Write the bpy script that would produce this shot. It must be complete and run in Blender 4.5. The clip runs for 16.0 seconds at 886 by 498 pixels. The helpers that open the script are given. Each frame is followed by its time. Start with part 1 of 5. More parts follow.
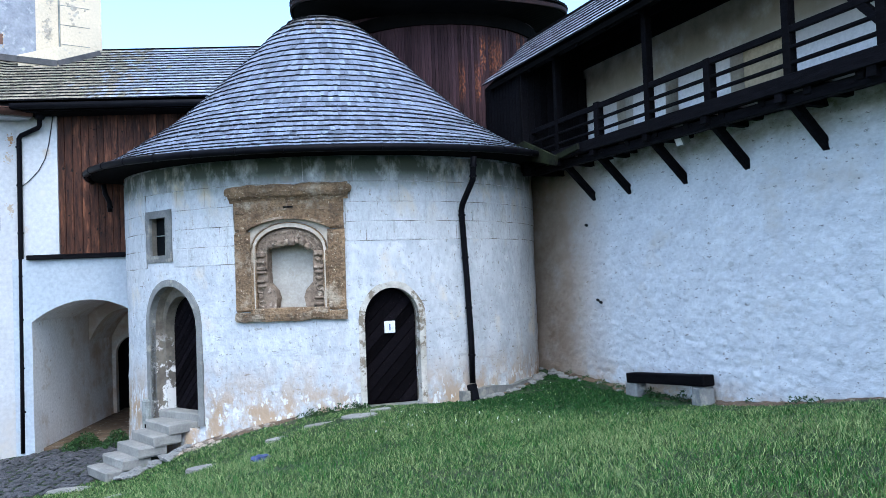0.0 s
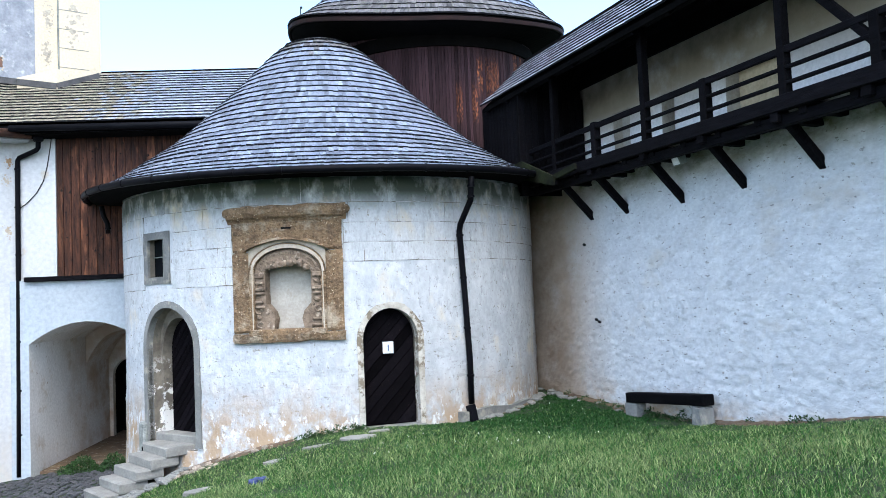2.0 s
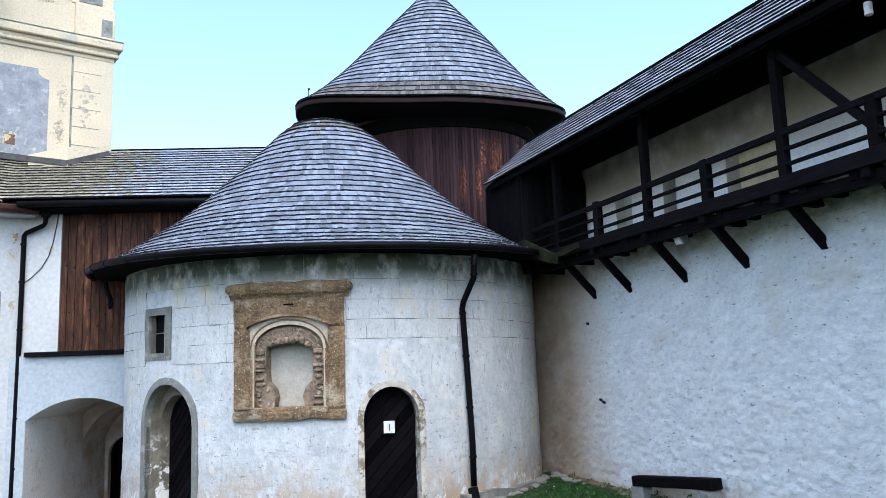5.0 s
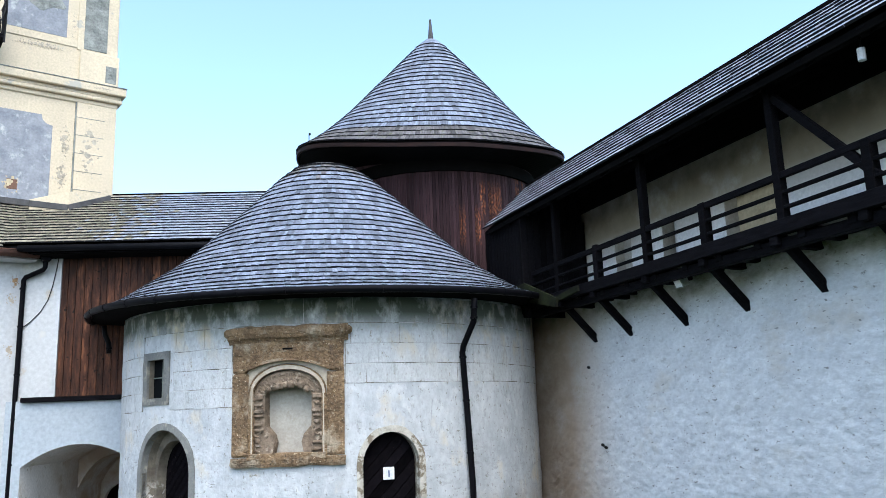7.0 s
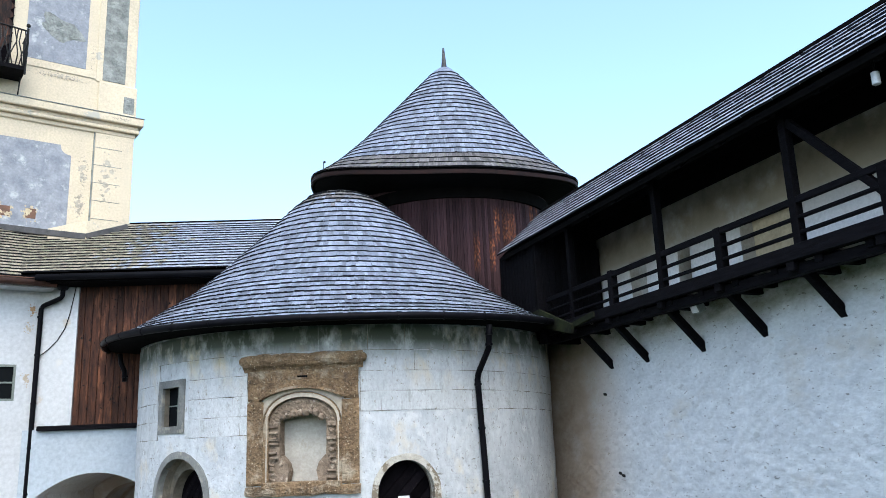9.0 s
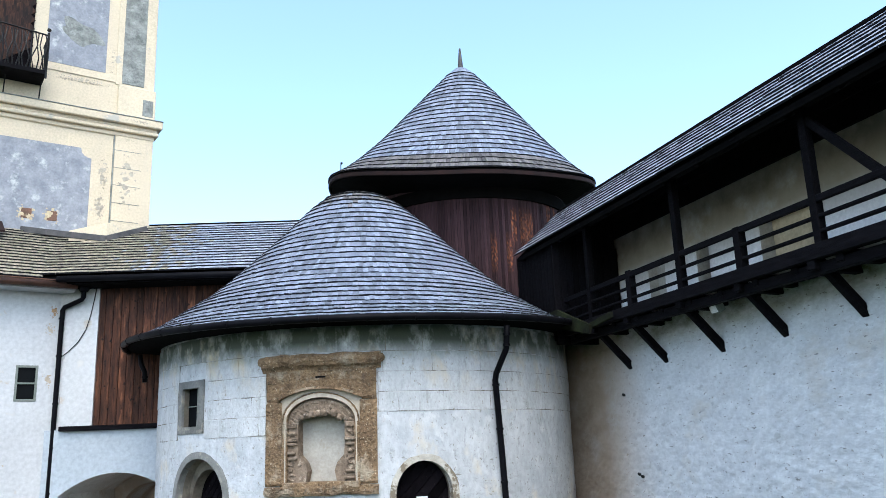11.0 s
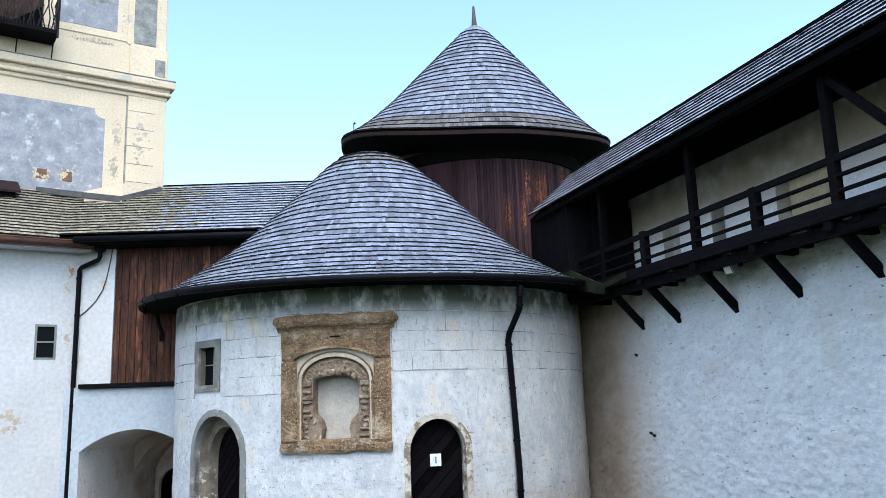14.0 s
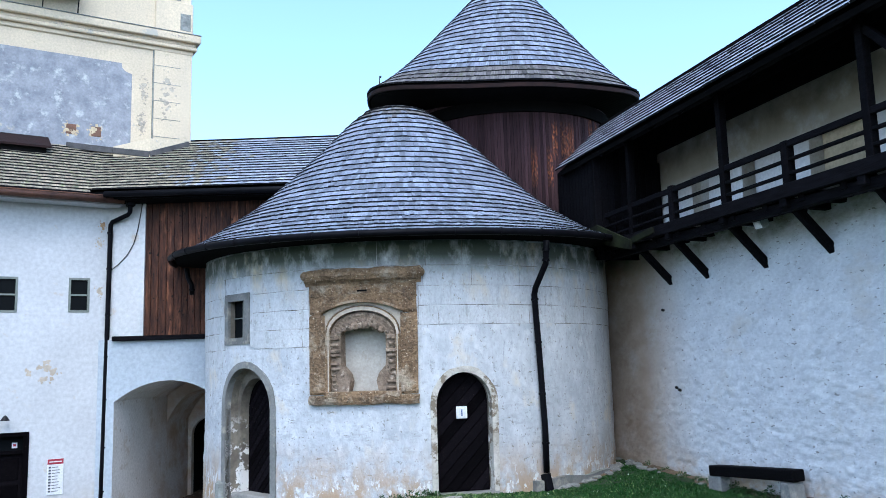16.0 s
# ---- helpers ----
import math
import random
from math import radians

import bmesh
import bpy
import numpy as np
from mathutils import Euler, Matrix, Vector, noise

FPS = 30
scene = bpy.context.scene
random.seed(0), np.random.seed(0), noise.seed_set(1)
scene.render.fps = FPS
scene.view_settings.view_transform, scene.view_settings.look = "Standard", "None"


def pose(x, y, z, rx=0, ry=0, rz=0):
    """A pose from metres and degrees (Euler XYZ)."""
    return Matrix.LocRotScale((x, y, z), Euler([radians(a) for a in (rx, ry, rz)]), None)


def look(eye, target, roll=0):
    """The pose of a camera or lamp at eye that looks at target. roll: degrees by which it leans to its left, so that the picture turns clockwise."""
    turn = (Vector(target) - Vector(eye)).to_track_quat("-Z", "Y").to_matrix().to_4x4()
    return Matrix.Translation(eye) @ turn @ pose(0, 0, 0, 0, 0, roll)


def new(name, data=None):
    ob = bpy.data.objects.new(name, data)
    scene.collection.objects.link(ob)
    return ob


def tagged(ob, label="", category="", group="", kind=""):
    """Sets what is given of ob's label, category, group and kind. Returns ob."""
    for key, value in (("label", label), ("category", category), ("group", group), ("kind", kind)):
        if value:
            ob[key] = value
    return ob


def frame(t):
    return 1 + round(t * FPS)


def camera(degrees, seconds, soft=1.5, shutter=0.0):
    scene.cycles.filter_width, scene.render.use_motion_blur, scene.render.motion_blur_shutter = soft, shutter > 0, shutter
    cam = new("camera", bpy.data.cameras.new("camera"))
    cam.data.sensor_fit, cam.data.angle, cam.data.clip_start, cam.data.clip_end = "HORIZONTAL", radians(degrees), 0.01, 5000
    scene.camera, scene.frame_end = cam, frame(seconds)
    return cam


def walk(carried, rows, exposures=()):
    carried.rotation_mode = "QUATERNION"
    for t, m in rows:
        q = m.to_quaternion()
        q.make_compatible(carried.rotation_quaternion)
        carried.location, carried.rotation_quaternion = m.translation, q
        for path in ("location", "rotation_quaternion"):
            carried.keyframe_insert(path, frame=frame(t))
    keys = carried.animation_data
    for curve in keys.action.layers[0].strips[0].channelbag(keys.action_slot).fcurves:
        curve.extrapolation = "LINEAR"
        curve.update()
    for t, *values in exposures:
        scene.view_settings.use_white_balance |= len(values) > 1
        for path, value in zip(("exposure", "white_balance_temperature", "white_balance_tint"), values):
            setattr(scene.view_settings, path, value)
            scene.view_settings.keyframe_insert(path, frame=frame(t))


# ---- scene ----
cam = camera(57.3, 16.0, 0.6)
PATH = [
    (0, pose(0, 0, 2.24, 91.69, 2.18, -0.44)),
    (0.5, pose(0, 0, 2.24, 91.94, 2.36, -0.48)),
    (1, pose(0, 0, 2.24, 92.24, 2.33, -0.51)),
    (1.5, pose(0, 0, 2.24, 92.63, 2.38, -0.52)),
    (2, pose(0, 0, 2.24, 93.11, 2.44, -0.56)),
    (2.5, pose(0, 0, 2.24, 93.85, 2.47, -0.44)),
    (3, pose(0, 0, 2.24, 95.25, 2.41, -0.37)),
    (3.5, pose(0, 0, 2.24, 96.27, 2.29, -0.34)),
    (4, pose(0, 0, 2.24, 97.20, 2.09, -0.32)),
    (6.5, pose(0, 0, 2.24, 100.64, 2.05, -0.42)),
    (7, pose(0, 0, 2.24, 101.67, 2.13, -0.38)),
    (7.5, pose(0, 0, 2.24, 102.71, 2.28, -0.13)),
    (8, pose(0, 0, 2.24, 103.14, 2.25, 0.08)),
    (8.5, pose(0, 0, 2.24, 103.33, 2.24, 0.33)),
    (9, pose(0, 0, 2.24, 103.59, 2.22, 0.68)),
    (11.5, pose(0, 0, 2.24, 103.68, 2.13, 2.18)),
    (12, pose(0, 0, 2.24, 103.51, 2.11, 2.41)),
    (12.5, pose(0, 0, 2.24, 103.11, 2.10, 2.52)),
    (13, pose(0, 0, 2.24, 102.80, 2.08, 2.60)),
    (13.5, pose(0, 0, 2.24, 102.00, 2.06, 2.69)),
    (14, pose(0, 0, 2.24, 100.92, 1.93, 2.83)),
    (14.5, pose(0, 0, 2.24, 99.91, 1.80, 3.02)),
    (15, pose(0, 0, 2.24, 98.94, 1.68, 3.24)),
    (15.5, pose(0, 0, 2.24, 98.28, 1.65, 3.73)),
    (16, pose(0, 0, 2.24, 97.78, 1.59, 4.65)),
]
walk(cam, PATH, [(0, 1.76, 5280, 4.5), (0.5, 1.98, 5630, 4.5), (2, 1.96, 5780, 4.5), (3, 1.96, 5730, 4.5), (4, 1.72, 5780, 4.5), (6.5, 1.68, 5930, 3.5), (9, 1.72, 6030, 3.5), (12, 1.72, 5930, 3.5), (14, 1.68, 5880, 3.5), (15, 1.68, 5730, 3.5), (16, 1.6, 5380, 4.5)])

# ---- light ----
SUN_AZ, SUN_EL = radians(170), radians(56)
world = bpy.data.worlds.new("sky")
scene.world = world
world.use_nodes = True
wn = world.node_tree
wn.nodes.clear()
sky = wn.nodes.new("ShaderNodeTexSky")
sky.sky_type, sky.sun_disc = "NISHITA", False
sky.sun_elevation, sky.sun_rotation = SUN_EL, SUN_AZ
sky.air_density, sky.dust_density, sky.ozone_density = 1.0, 3.0, 1.0
bg = wn.nodes.new("ShaderNodeBackground")
bg.inputs["Strength"].default_value = 0.15
wout = wn.nodes.new("ShaderNodeOutputWorld")
wn.links.new(sky.outputs[0], bg.inputs[0])
wn.links.new(bg.outputs[0], wout.inputs[0])
sun = new("sun", bpy.data.lights.new("sun", "SUN"))
sun.data.energy, sun.data.angle, sun.data.color = 0.15, radians(40), (1.0, 0.97, 0.93)
sun_from = Vector((math.sin(SUN_AZ) * math.cos(SUN_EL), math.cos(SUN_AZ) * math.cos(SUN_EL), math.sin(SUN_EL)))
sun.matrix_world = look(sun_from * 50, (0, 0, 0))


# ---- materials ----
def mat(name, a, b, scale=3.0, rough=0.8, bump=0.3, fine=40.0, stretch=(1, 1, 1), metal=0.0, vary=0.0, stains_shade=(), spread=(0.35, 0.65), depth=0.01, spec=0.3, pit=0.78):
    """Two tones mixed by coarse noise, fine grain as relief, per-piece variation, and patches of stain and painted
    shade: (colour, scale, low, high, z_low, z_high, axis, stretch, (belt centre, belt half width)).
    """
    m = bpy.data.materials.new(name)
    m.use_nodes = True
    nt = m.node_tree
    N, L = nt.nodes, nt.links
    p = N["Principled BSDF"]
    tc = N.new("ShaderNodeTexCoord")
    mp = N.new("ShaderNodeMapping")
    mp.inputs["Scale"].default_value = stretch
    info = N.new("ShaderNodeObjectInfo")
    geo = N.new("ShaderNodeNewGeometry")
    off = N.new("ShaderNodeMath")
    off.operation = "ADD"
    L.new(info.outputs["Random"], off.inputs[0])
    L.new(geo.outputs["Random Per Island"], off.inputs[1])
    L.new(tc.outputs["Object"], mp.inputs["Vector"])
    if vary:
        mul = N.new("ShaderNodeMath")
        mul.operation = "MULTIPLY"
        mul.inputs[1].default_value = 37.0
        L.new(off.outputs[0], mul.inputs[0])
        L.new(mul.outputs[0], mp.inputs["Location"])

    def noise_at(sc, detail=5.0, ro=0.6, own=None):
        n = N.new("ShaderNodeTexNoise")
        if own:
            mo = N.new("ShaderNodeMapping")
            mo.inputs["Scale"].default_value = own
            L.new(tc.outputs["Object"], mo.inputs["Vector"])
            if vary:
                L.new(mul.outputs[0], mo.inputs["Location"])
        n.inputs["Scale"].default_value, n.inputs["Detail"].default_value, n.inputs["Roughness"].default_value = sc, detail, ro
        L.new((mo if own else mp).outputs[0], n.inputs["Vector"])
        return n.outputs[0]

    def ramp(src, lo, hi):
        r = N.new("ShaderNodeMapRange")
        r.inputs[1].default_value, r.inputs[2].default_value = lo, hi
        L.new(src, r.inputs[0])
        return r.outputs[0]

    def mix(fac, c0, c1, kind="MIX"):
        x = N.new("ShaderNodeMix")
        x.data_type, x.blend_type = "RGBA", kind
        for sock, val in ((x.inputs[0], fac), (x.inputs[6], c0), (x.inputs[7], c1)):
            if hasattr(val, "is_output"):
                L.new(val, sock)
            else:
                sock.default_value = val if isinstance(val, float) else (*val, 1)
        return x.outputs[2]

    col = mix(ramp(noise_at(scale), *spread), a, b)
    grain = noise_at(fine, 4.0)
    col = mix(ramp(grain, 0.3, 0.7), col, mix(pit, (0, 0, 0), col)) if bump else col
    for c, sc, lo, hi, z0, z1, *ax in stains_shade:
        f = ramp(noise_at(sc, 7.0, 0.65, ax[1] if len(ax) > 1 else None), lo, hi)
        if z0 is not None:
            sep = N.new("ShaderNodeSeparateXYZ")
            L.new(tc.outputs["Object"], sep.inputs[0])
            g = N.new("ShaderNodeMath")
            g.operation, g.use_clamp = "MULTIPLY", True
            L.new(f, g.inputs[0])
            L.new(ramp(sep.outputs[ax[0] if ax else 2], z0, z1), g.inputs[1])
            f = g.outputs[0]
            if len(ax) > 2:
                d = N.new("ShaderNodeMath")
                d.operation = "SUBTRACT"
                L.new(sep.outputs[ax[0]], d.inputs[0])
                d.inputs[1].default_value = ax[2][0]
                ab = N.new("ShaderNodeMath")
                ab.operation = "ABSOLUTE"
                L.new(d.outputs[0], ab.inputs[0])
                h = N.new("ShaderNodeMath")
                h.operation = "MULTIPLY"
                L.new(f, h.inputs[0])
                L.new(ramp(ab.outputs[0], ax[2][1], ax[2][1] * 0.4), h.inputs[1])
                f = h.outputs[0]
        col = mix(f, col, c)
    if vary:
        fr = N.new("ShaderNodeMath")
        fr.operation = "FRACT"
        L.new(off.outputs[0], fr.inputs[0])
        col = mix(1.0, col, mix(fr.outputs[0], (1 - vary,) * 3, (1 + vary * 0.6,) * 3), "MULTIPLY")
    L.new(col, p.inputs["Base Color"])
    p.inputs["Roughness"].default_value, p.inputs["Metallic"].default_value = rough, metal
    p.inputs["Specular IOR Level"].default_value = spec
    if bump:
        bn = N.new("ShaderNodeBump")
        bn.inputs["Strength"].default_value, bn.inputs["Distance"].default_value = bump, depth
        sm = N.new("ShaderNodeMath")
        sm.operation = "ADD"
        L.new(grain, sm.inputs[0])
        L.new(noise_at(fine * 0.22, 3.0), sm.inputs[1])
        L.new(sm.outputs[0], bn.inputs["Height"])
        L.new(bn.outputs[0], p.inputs["Normal"])
    return m


OCHRE = (0.38, 0.28, 0.185)
M_TOWER = mat("whitewashed tower plaster", (0.585, 0.60, 0.61), (0.465, 0.485, 0.505), 1.6, 0.9, 0.5, 9, (1.3, 1.3, 0.9), depth=0.05, pit=0.80,
              stains_shade=(((0.40, 0.41, 0.42), 3.6, 0.55, 0.63, 2.3, 1.6, 2, (1, 1, 3.2)), ((0.34, 0.35, 0.36), 5.0, 0.58, 0.66, 1.6, 2.3, 2, (1.8, 1.8, 0.7)), ((0.57, 0.58, 0.58), 2.6, 0.57, 0.66, None, None), ((0.24, 0.23, 0.21), 6.0, 0.635, 0.66, 2.4, 2.0, 2, (1, 1, 2.4)), ((0.27, 0.26, 0.245), 14.0, 0.60, 0.66, None, None), ((0.62, 0.54, 0.40), 0.9, 0.56, 0.74, None, None), (OCHRE, 2.6, 0.39, 0.56, 0.95, 0.05), ((0.62, 0.62, 0.60), 6.0, 0.56, 0.60, 0.6, 0.2), ((0.13, 0.15, 0.12), 2.6, 0.36, 0.56, 3.75, 4.15)))
M_BLOCK = mat("whitewashed ashlar", (0.60, 0.61, 0.615), (0.495, 0.51, 0.515), 2.2, 0.9, 0.6, 18, (1.4, 1.4, 0.8), depth=0.03, pit=0.80,
              stains_shade=(((0.38, 0.385, 0.375), 6.0, 0.56, 0.65, None, None), ((0.30, 0.28, 0.25), 15.0, 0.61, 0.66, None, None), ((0.60, 0.50, 0.34), 1.3, 0.50, 0.68, 3.0, 3.8), ((0.085, 0.10, 0.08), 2.4, 0.30, 0.52, 3.68, 4.05)))
M_JOINT = mat("sandy joint half filled with limewash", (0.22, 0.19, 0.15), (0.13, 0.115, 0.09), 3.0, 0.95, 0.4, 30, stains_shade=(((0.48, 0.48, 0.47), 2.2, 0.47, 0.56, None, None),))
# brown stain towards the tower corner, its darkest layer painting in corner shade
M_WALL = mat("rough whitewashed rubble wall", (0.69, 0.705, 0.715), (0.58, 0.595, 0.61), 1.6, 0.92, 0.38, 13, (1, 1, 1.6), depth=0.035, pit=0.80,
             stains_shade=((OCHRE, 1.8, 0.40, 0.58, 0.62, 0.1), ((0.50, 0.47, 0.42), 0.5, 0.55, 0.70, None, None), ((0.42, 0.43, 0.43), 3.6, 0.59, 0.68, None, None), ((0.33, 0.32, 0.30), 9.0, 0.62, 0.67, None, None), ((0.22, 0.215, 0.21), 6.5, 0.625, 0.65, -10, -9, 0, (1, 1, 2.4)), ((0.42, 0.345, 0.275), 0.9, 0.12, 0.50, -2.7, -4.4, 0), ((0.24, 0.185, 0.135), 1.2, 0.22, 0.60, -3.5, -4.9, 0), ((0.17, 0.18, 0.11), 2.0, 0.40, 0.62, 3.75, 4.2)))
# sooty brown upper wall, with the shade below the roof painted into it
M_GALWALL = mat("limewashed gallery wall", (0.88, 0.87, 0.87), (0.82, 0.81, 0.81), 1.2, 0.9, 0.4, 18, stains_shade=(((0.36, 0.31, 0.23), 0.9, 0.12, 0.46, 5.0, 5.65), ((0.20, 0.17, 0.12), 1.6, 0.32, 0.58, 5.4, 6.15)))
M_HOUSE = mat("smooth white house render", (0.60, 0.605, 0.61), (0.53, 0.535, 0.54), 0.8, 0.9, 0.05, 12,
              stains_shade=(((0.60, 0.57, 0.52), 3.0, 0.62, 0.76, None, None), ((0.45, 0.36, 0.24), 2.5, 0.63, 0.74, None, None), ((0.52, 0.47, 0.40), 1.4, 0.46, 0.7, 0.1, -1.1)))
M_WING = mat("pale blue-white render", (0.45, 0.495, 0.535), (0.40, 0.44, 0.48), 1.0, 0.9, 0.05, 12, stains_shade=(((0.48, 0.43, 0.36), 2.0, 0.5, 0.72, 0.4, -1.0),))
M_VAULT = mat("stained passage plaster", (0.86, 0.84, 0.81), (0.78, 0.75, 0.71), 1.3, 0.9, 0.3, 18, stains_shade=(((0.50, 0.38, 0.27), 1.4, 0.42, 0.62, 1.4, 3.6, 1), ((0.54, 0.46, 0.37), 2.2, 0.56, 0.70, None, None), ((0.42, 0.35, 0.28), 7.0, 0.64, 0.70, None, None)))
M_CHURCH = mat("cream church render", (0.72, 0.61, 0.44), (0.62, 0.53, 0.39), 0.8, 0.9, 0.3, 20, stains_shade=(((0.44, 0.41, 0.35), 1.7, 0.63, 0.66, None, None), ((0.50, 0.43, 0.31), 6.0, 0.63, 0.67, None, None), ((0.58, 0.50, 0.37), 0.6, 0.50, 0.70, None, None)))
M_PANEL = mat("faded grey-blue painted render", (0.35, 0.36, 0.39), (0.23, 0.245, 0.275), 3.2, 0.9, 0.4, 18, stains_shade=(((0.62, 0.62, 0.60), 3.0, 0.56, 0.74, None, None), ((0.55, 0.48, 0.34), 1.2, 0.64, 0.72, None, None)))
M_FLAKE = mat("flaked render", (0.56, 0.50, 0.40), (0.38, 0.34, 0.28), 5.0, 0.95, 0.8, 16, depth=0.03)
M_PEEL = mat("peeled ochre coat", (0.48, 0.30, 0.16), (0.34, 0.22, 0.13), 7.0, 0.95, 0.8, 20)
M_PEEL_PALE = mat("pale ochre repair", (0.60, 0.50, 0.33), (0.50, 0.40, 0.26), 5.0, 0.95, 0.6, 18)
M_BARE = mat("bare grey mortar", (0.36, 0.37, 0.34), (0.19, 0.20, 0.185), 4.0, 0.95, 1.0, 14, depth=0.05)
M_STONE = mat("pitted brown sandstone", (0.36, 0.238, 0.132), (0.18, 0.118, 0.068), 3.0, 0.95, 1.0, 22, depth=0.06, vary=0.15, pit=0.50, stains_shade=(((0.10, 0.075, 0.05), 22.0, 0.62, 0.66, None, None), ((0.52, 0.42, 0.29), 26.0, 0.60, 0.66, None, None), ((0.40, 0.33, 0.24), 2.2, 0.54, 0.68, None, None), ((0.13, 0.09, 0.06), 5.0, 0.60, 0.70, None, None)))
M_CARVED = mat("greyish carved sandstone", (0.33, 0.25, 0.18), (0.21, 0.155, 0.11), 5.0, 0.95, 0.6, 18, depth=0.04, vary=0.12, pit=0.55, stains_shade=(((0.09, 0.07, 0.05), 9.0, 0.58, 0.66, None, None), ((0.46, 0.38, 0.29), 6.0, 0.58, 0.68, None, None)))
M_FILLET = mat("dirty pale fillet", (0.56, 0.49, 0.40), (0.42, 0.35, 0.26), 4.0, 0.9, 0.6, 20)
M_NICHE = mat("pale niche plaster", (0.50, 0.47, 0.41), (0.40, 0.37, 0.32), 3.0, 0.9, 0.3, 22, stains_shade=(((0.33, 0.29, 0.23), 5.0, 0.58, 0.72, None, None),))
M_GREYSTONE = mat("grey dressed stone", (0.26, 0.26, 0.245), (0.18, 0.18, 0.17), 3.0, 0.9, 0.6, 30, vary=0.15, stains_shade=(((0.40, 0.37, 0.30), 4.0, 0.55, 0.7, None, None),))
M_REVEAL = mat("worn door reveal", (0.24, 0.21, 0.165), (0.14, 0.12, 0.095), 3.0, 0.9, 0.7, 20, depth=0.03, stains_shade=(((0.72, 0.70, 0.66), 3.6, 0.50, 0.54, 1.35, 0.9), ((0.12, 0.11, 0.09), 5.0, 0.58, 0.66, None, None)))
M_SHINGLE = mat("weathered grey shingle", (0.345, 0.392, 0.485), (0.082, 0.092, 0.12), 5.0, 0.5, 0.4, 6, (12, 0.5, 12), vary=0.5, spec=0.4, spread=(0.34, 0.66))
M_SHINGLE_EAVE = mat("brown-grey eave shingle", (0.21, 0.20, 0.20), (0.055, 0.052, 0.055), 5.0, 0.7, 0.4, 6, (9, 0.5, 9), vary=0.55, spec=0.2, stains_shade=(((0.10, 0.11, 0.06), 2.5, 0.56, 0.66, None, None),))
# shade on the downward-facing butts is added to the end grain colour
M_BUTT = mat("shingle end grain with shade in its colour", (0.020, 0.020, 0.022), (0.012, 0.012, 0.014), 6.0, 0.9, 0.3, 40, spec=0.05)
M_SURR = mat("chipped pale door surround", (0.60, 0.57, 0.50), (0.44, 0.40, 0.33), 4.0, 0.9, 0.8, 18, depth=0.03, stains_shade=(((0.20, 0.165, 0.12), 4.5, 0.52, 0.58, None, None),))
M_SHINGLE_OLD = mat("mossy brown shingle", (0.44, 0.39, 0.28), (0.12, 0.105, 0.085), 5.0, 0.6, 0.4, 8, (6, 0.6, 6), vary=0.40, spec=0.4, stains_shade=(((0.16, 0.18, 0.08), 2.0, 0.56, 0.66, None, None),))
M_SHINGLE_PALE = mat("silvery grey shingle with sky sheen in its colour", (0.48, 0.52, 0.60), (0.16, 0.17, 0.21), 5.0, 0.5, 0.4, 8, (6, 0.6, 6), vary=0.30, spec=0.5)
M_LEAD = mat("dull lead flashing", (0.09, 0.085, 0.085), (0.05, 0.05, 0.052), 4.0, 0.6, 0.3, 30, spec=0.3)
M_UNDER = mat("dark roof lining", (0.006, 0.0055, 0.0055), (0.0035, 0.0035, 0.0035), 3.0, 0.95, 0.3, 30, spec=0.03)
M_BEAM = mat("black tarred timber", (0.0070, 0.0064, 0.0082), (0.0026, 0.0024, 0.0032), 4.0, 0.8, 0.6, 30, (1, 6, 6), vary=0.4, spec=0.06)
# unseen deck top, kept pale to reflect skylight onto the gallery wall
M_DECK = mat("pale grey deck plank to bounce light", (0.34, 0.32, 0.29), (0.22, 0.205, 0.19), 3.0, 0.85, 0.5, 26, (1, 5, 5))
M_BOARD = mat("red-brown stained board", (0.105, 0.042, 0.023), (0.024, 0.011, 0.009), 3.0, 0.7, 0.8, 26, (5, 5, 0.8), vary=0.42, spec=0.18, stains_shade=(((0.24, 0.10, 0.05), 1.6, 0.55, 0.72, None, None), ((0.006, 0.005, 0.005), 8.0, 0.62, 0.65, -10, -9, 0, (1.3, 1.3, 1)), ((0.012, 0.008, 0.007), 5.0, 0.40, 0.62, 5.0, 6.0, 2, (3, 3, 0.25))))
M_DRUM = mat("dark purple-brown drum board", (0.074, 0.038, 0.041), (0.030, 0.017, 0.020), 2.0, 0.75, 0.7, 26, (5, 5, 0.6), vary=0.5, spec=0.12, stains_shade=(((0.004, 0.003, 0.003), 9.0, 0.66, 0.68, -10, -9, 0),))
M_DRUM_WORN = [mat("drum board worn to orange wood", (0.072, 0.036, 0.037), (0.029, 0.017, 0.019), 2.0, 0.75, 0.7, 26, (5, 5, 0.6), vary=0.5, spec=0.12,
                   stains_shade=(((0.34, 0.115, 0.044), 2.0, 0.49, 0.60, -10, -9, 1, (2, 34, 2), (c, 0.10)), ((0.50, 0.34, 0.24), 3.0, 0.62, 0.68, -10, -9, 1, (2, 16, 2), (c - 0.03, 0.07)))) for c in (0.80, 0.70, 0.58)]
M_FASCIA = mat("brown fascia board", (0.022, 0.010, 0.009), (0.012, 0.007, 0.007), 3.0, 0.8, 0.4, 30, spec=0.15)
M_METAL = mat("dark gutter metal", (0.0055, 0.0055, 0.0075), (0.0028, 0.0028, 0.004), 4.0, 0.5, 0.1, 30, metal=0.0, spec=0.06)
M_COPPER = mat("brown copper gutter", (0.16, 0.075, 0.045), (0.07, 0.040, 0.030), 3.0, 0.45, 0.15, 30, metal=0.5)
M_IRON = mat("black wrought iron", (0.016, 0.016, 0.017), (0.010, 0.010, 0.010), 6.0, 0.5, 0.2, 40, metal=0.5)
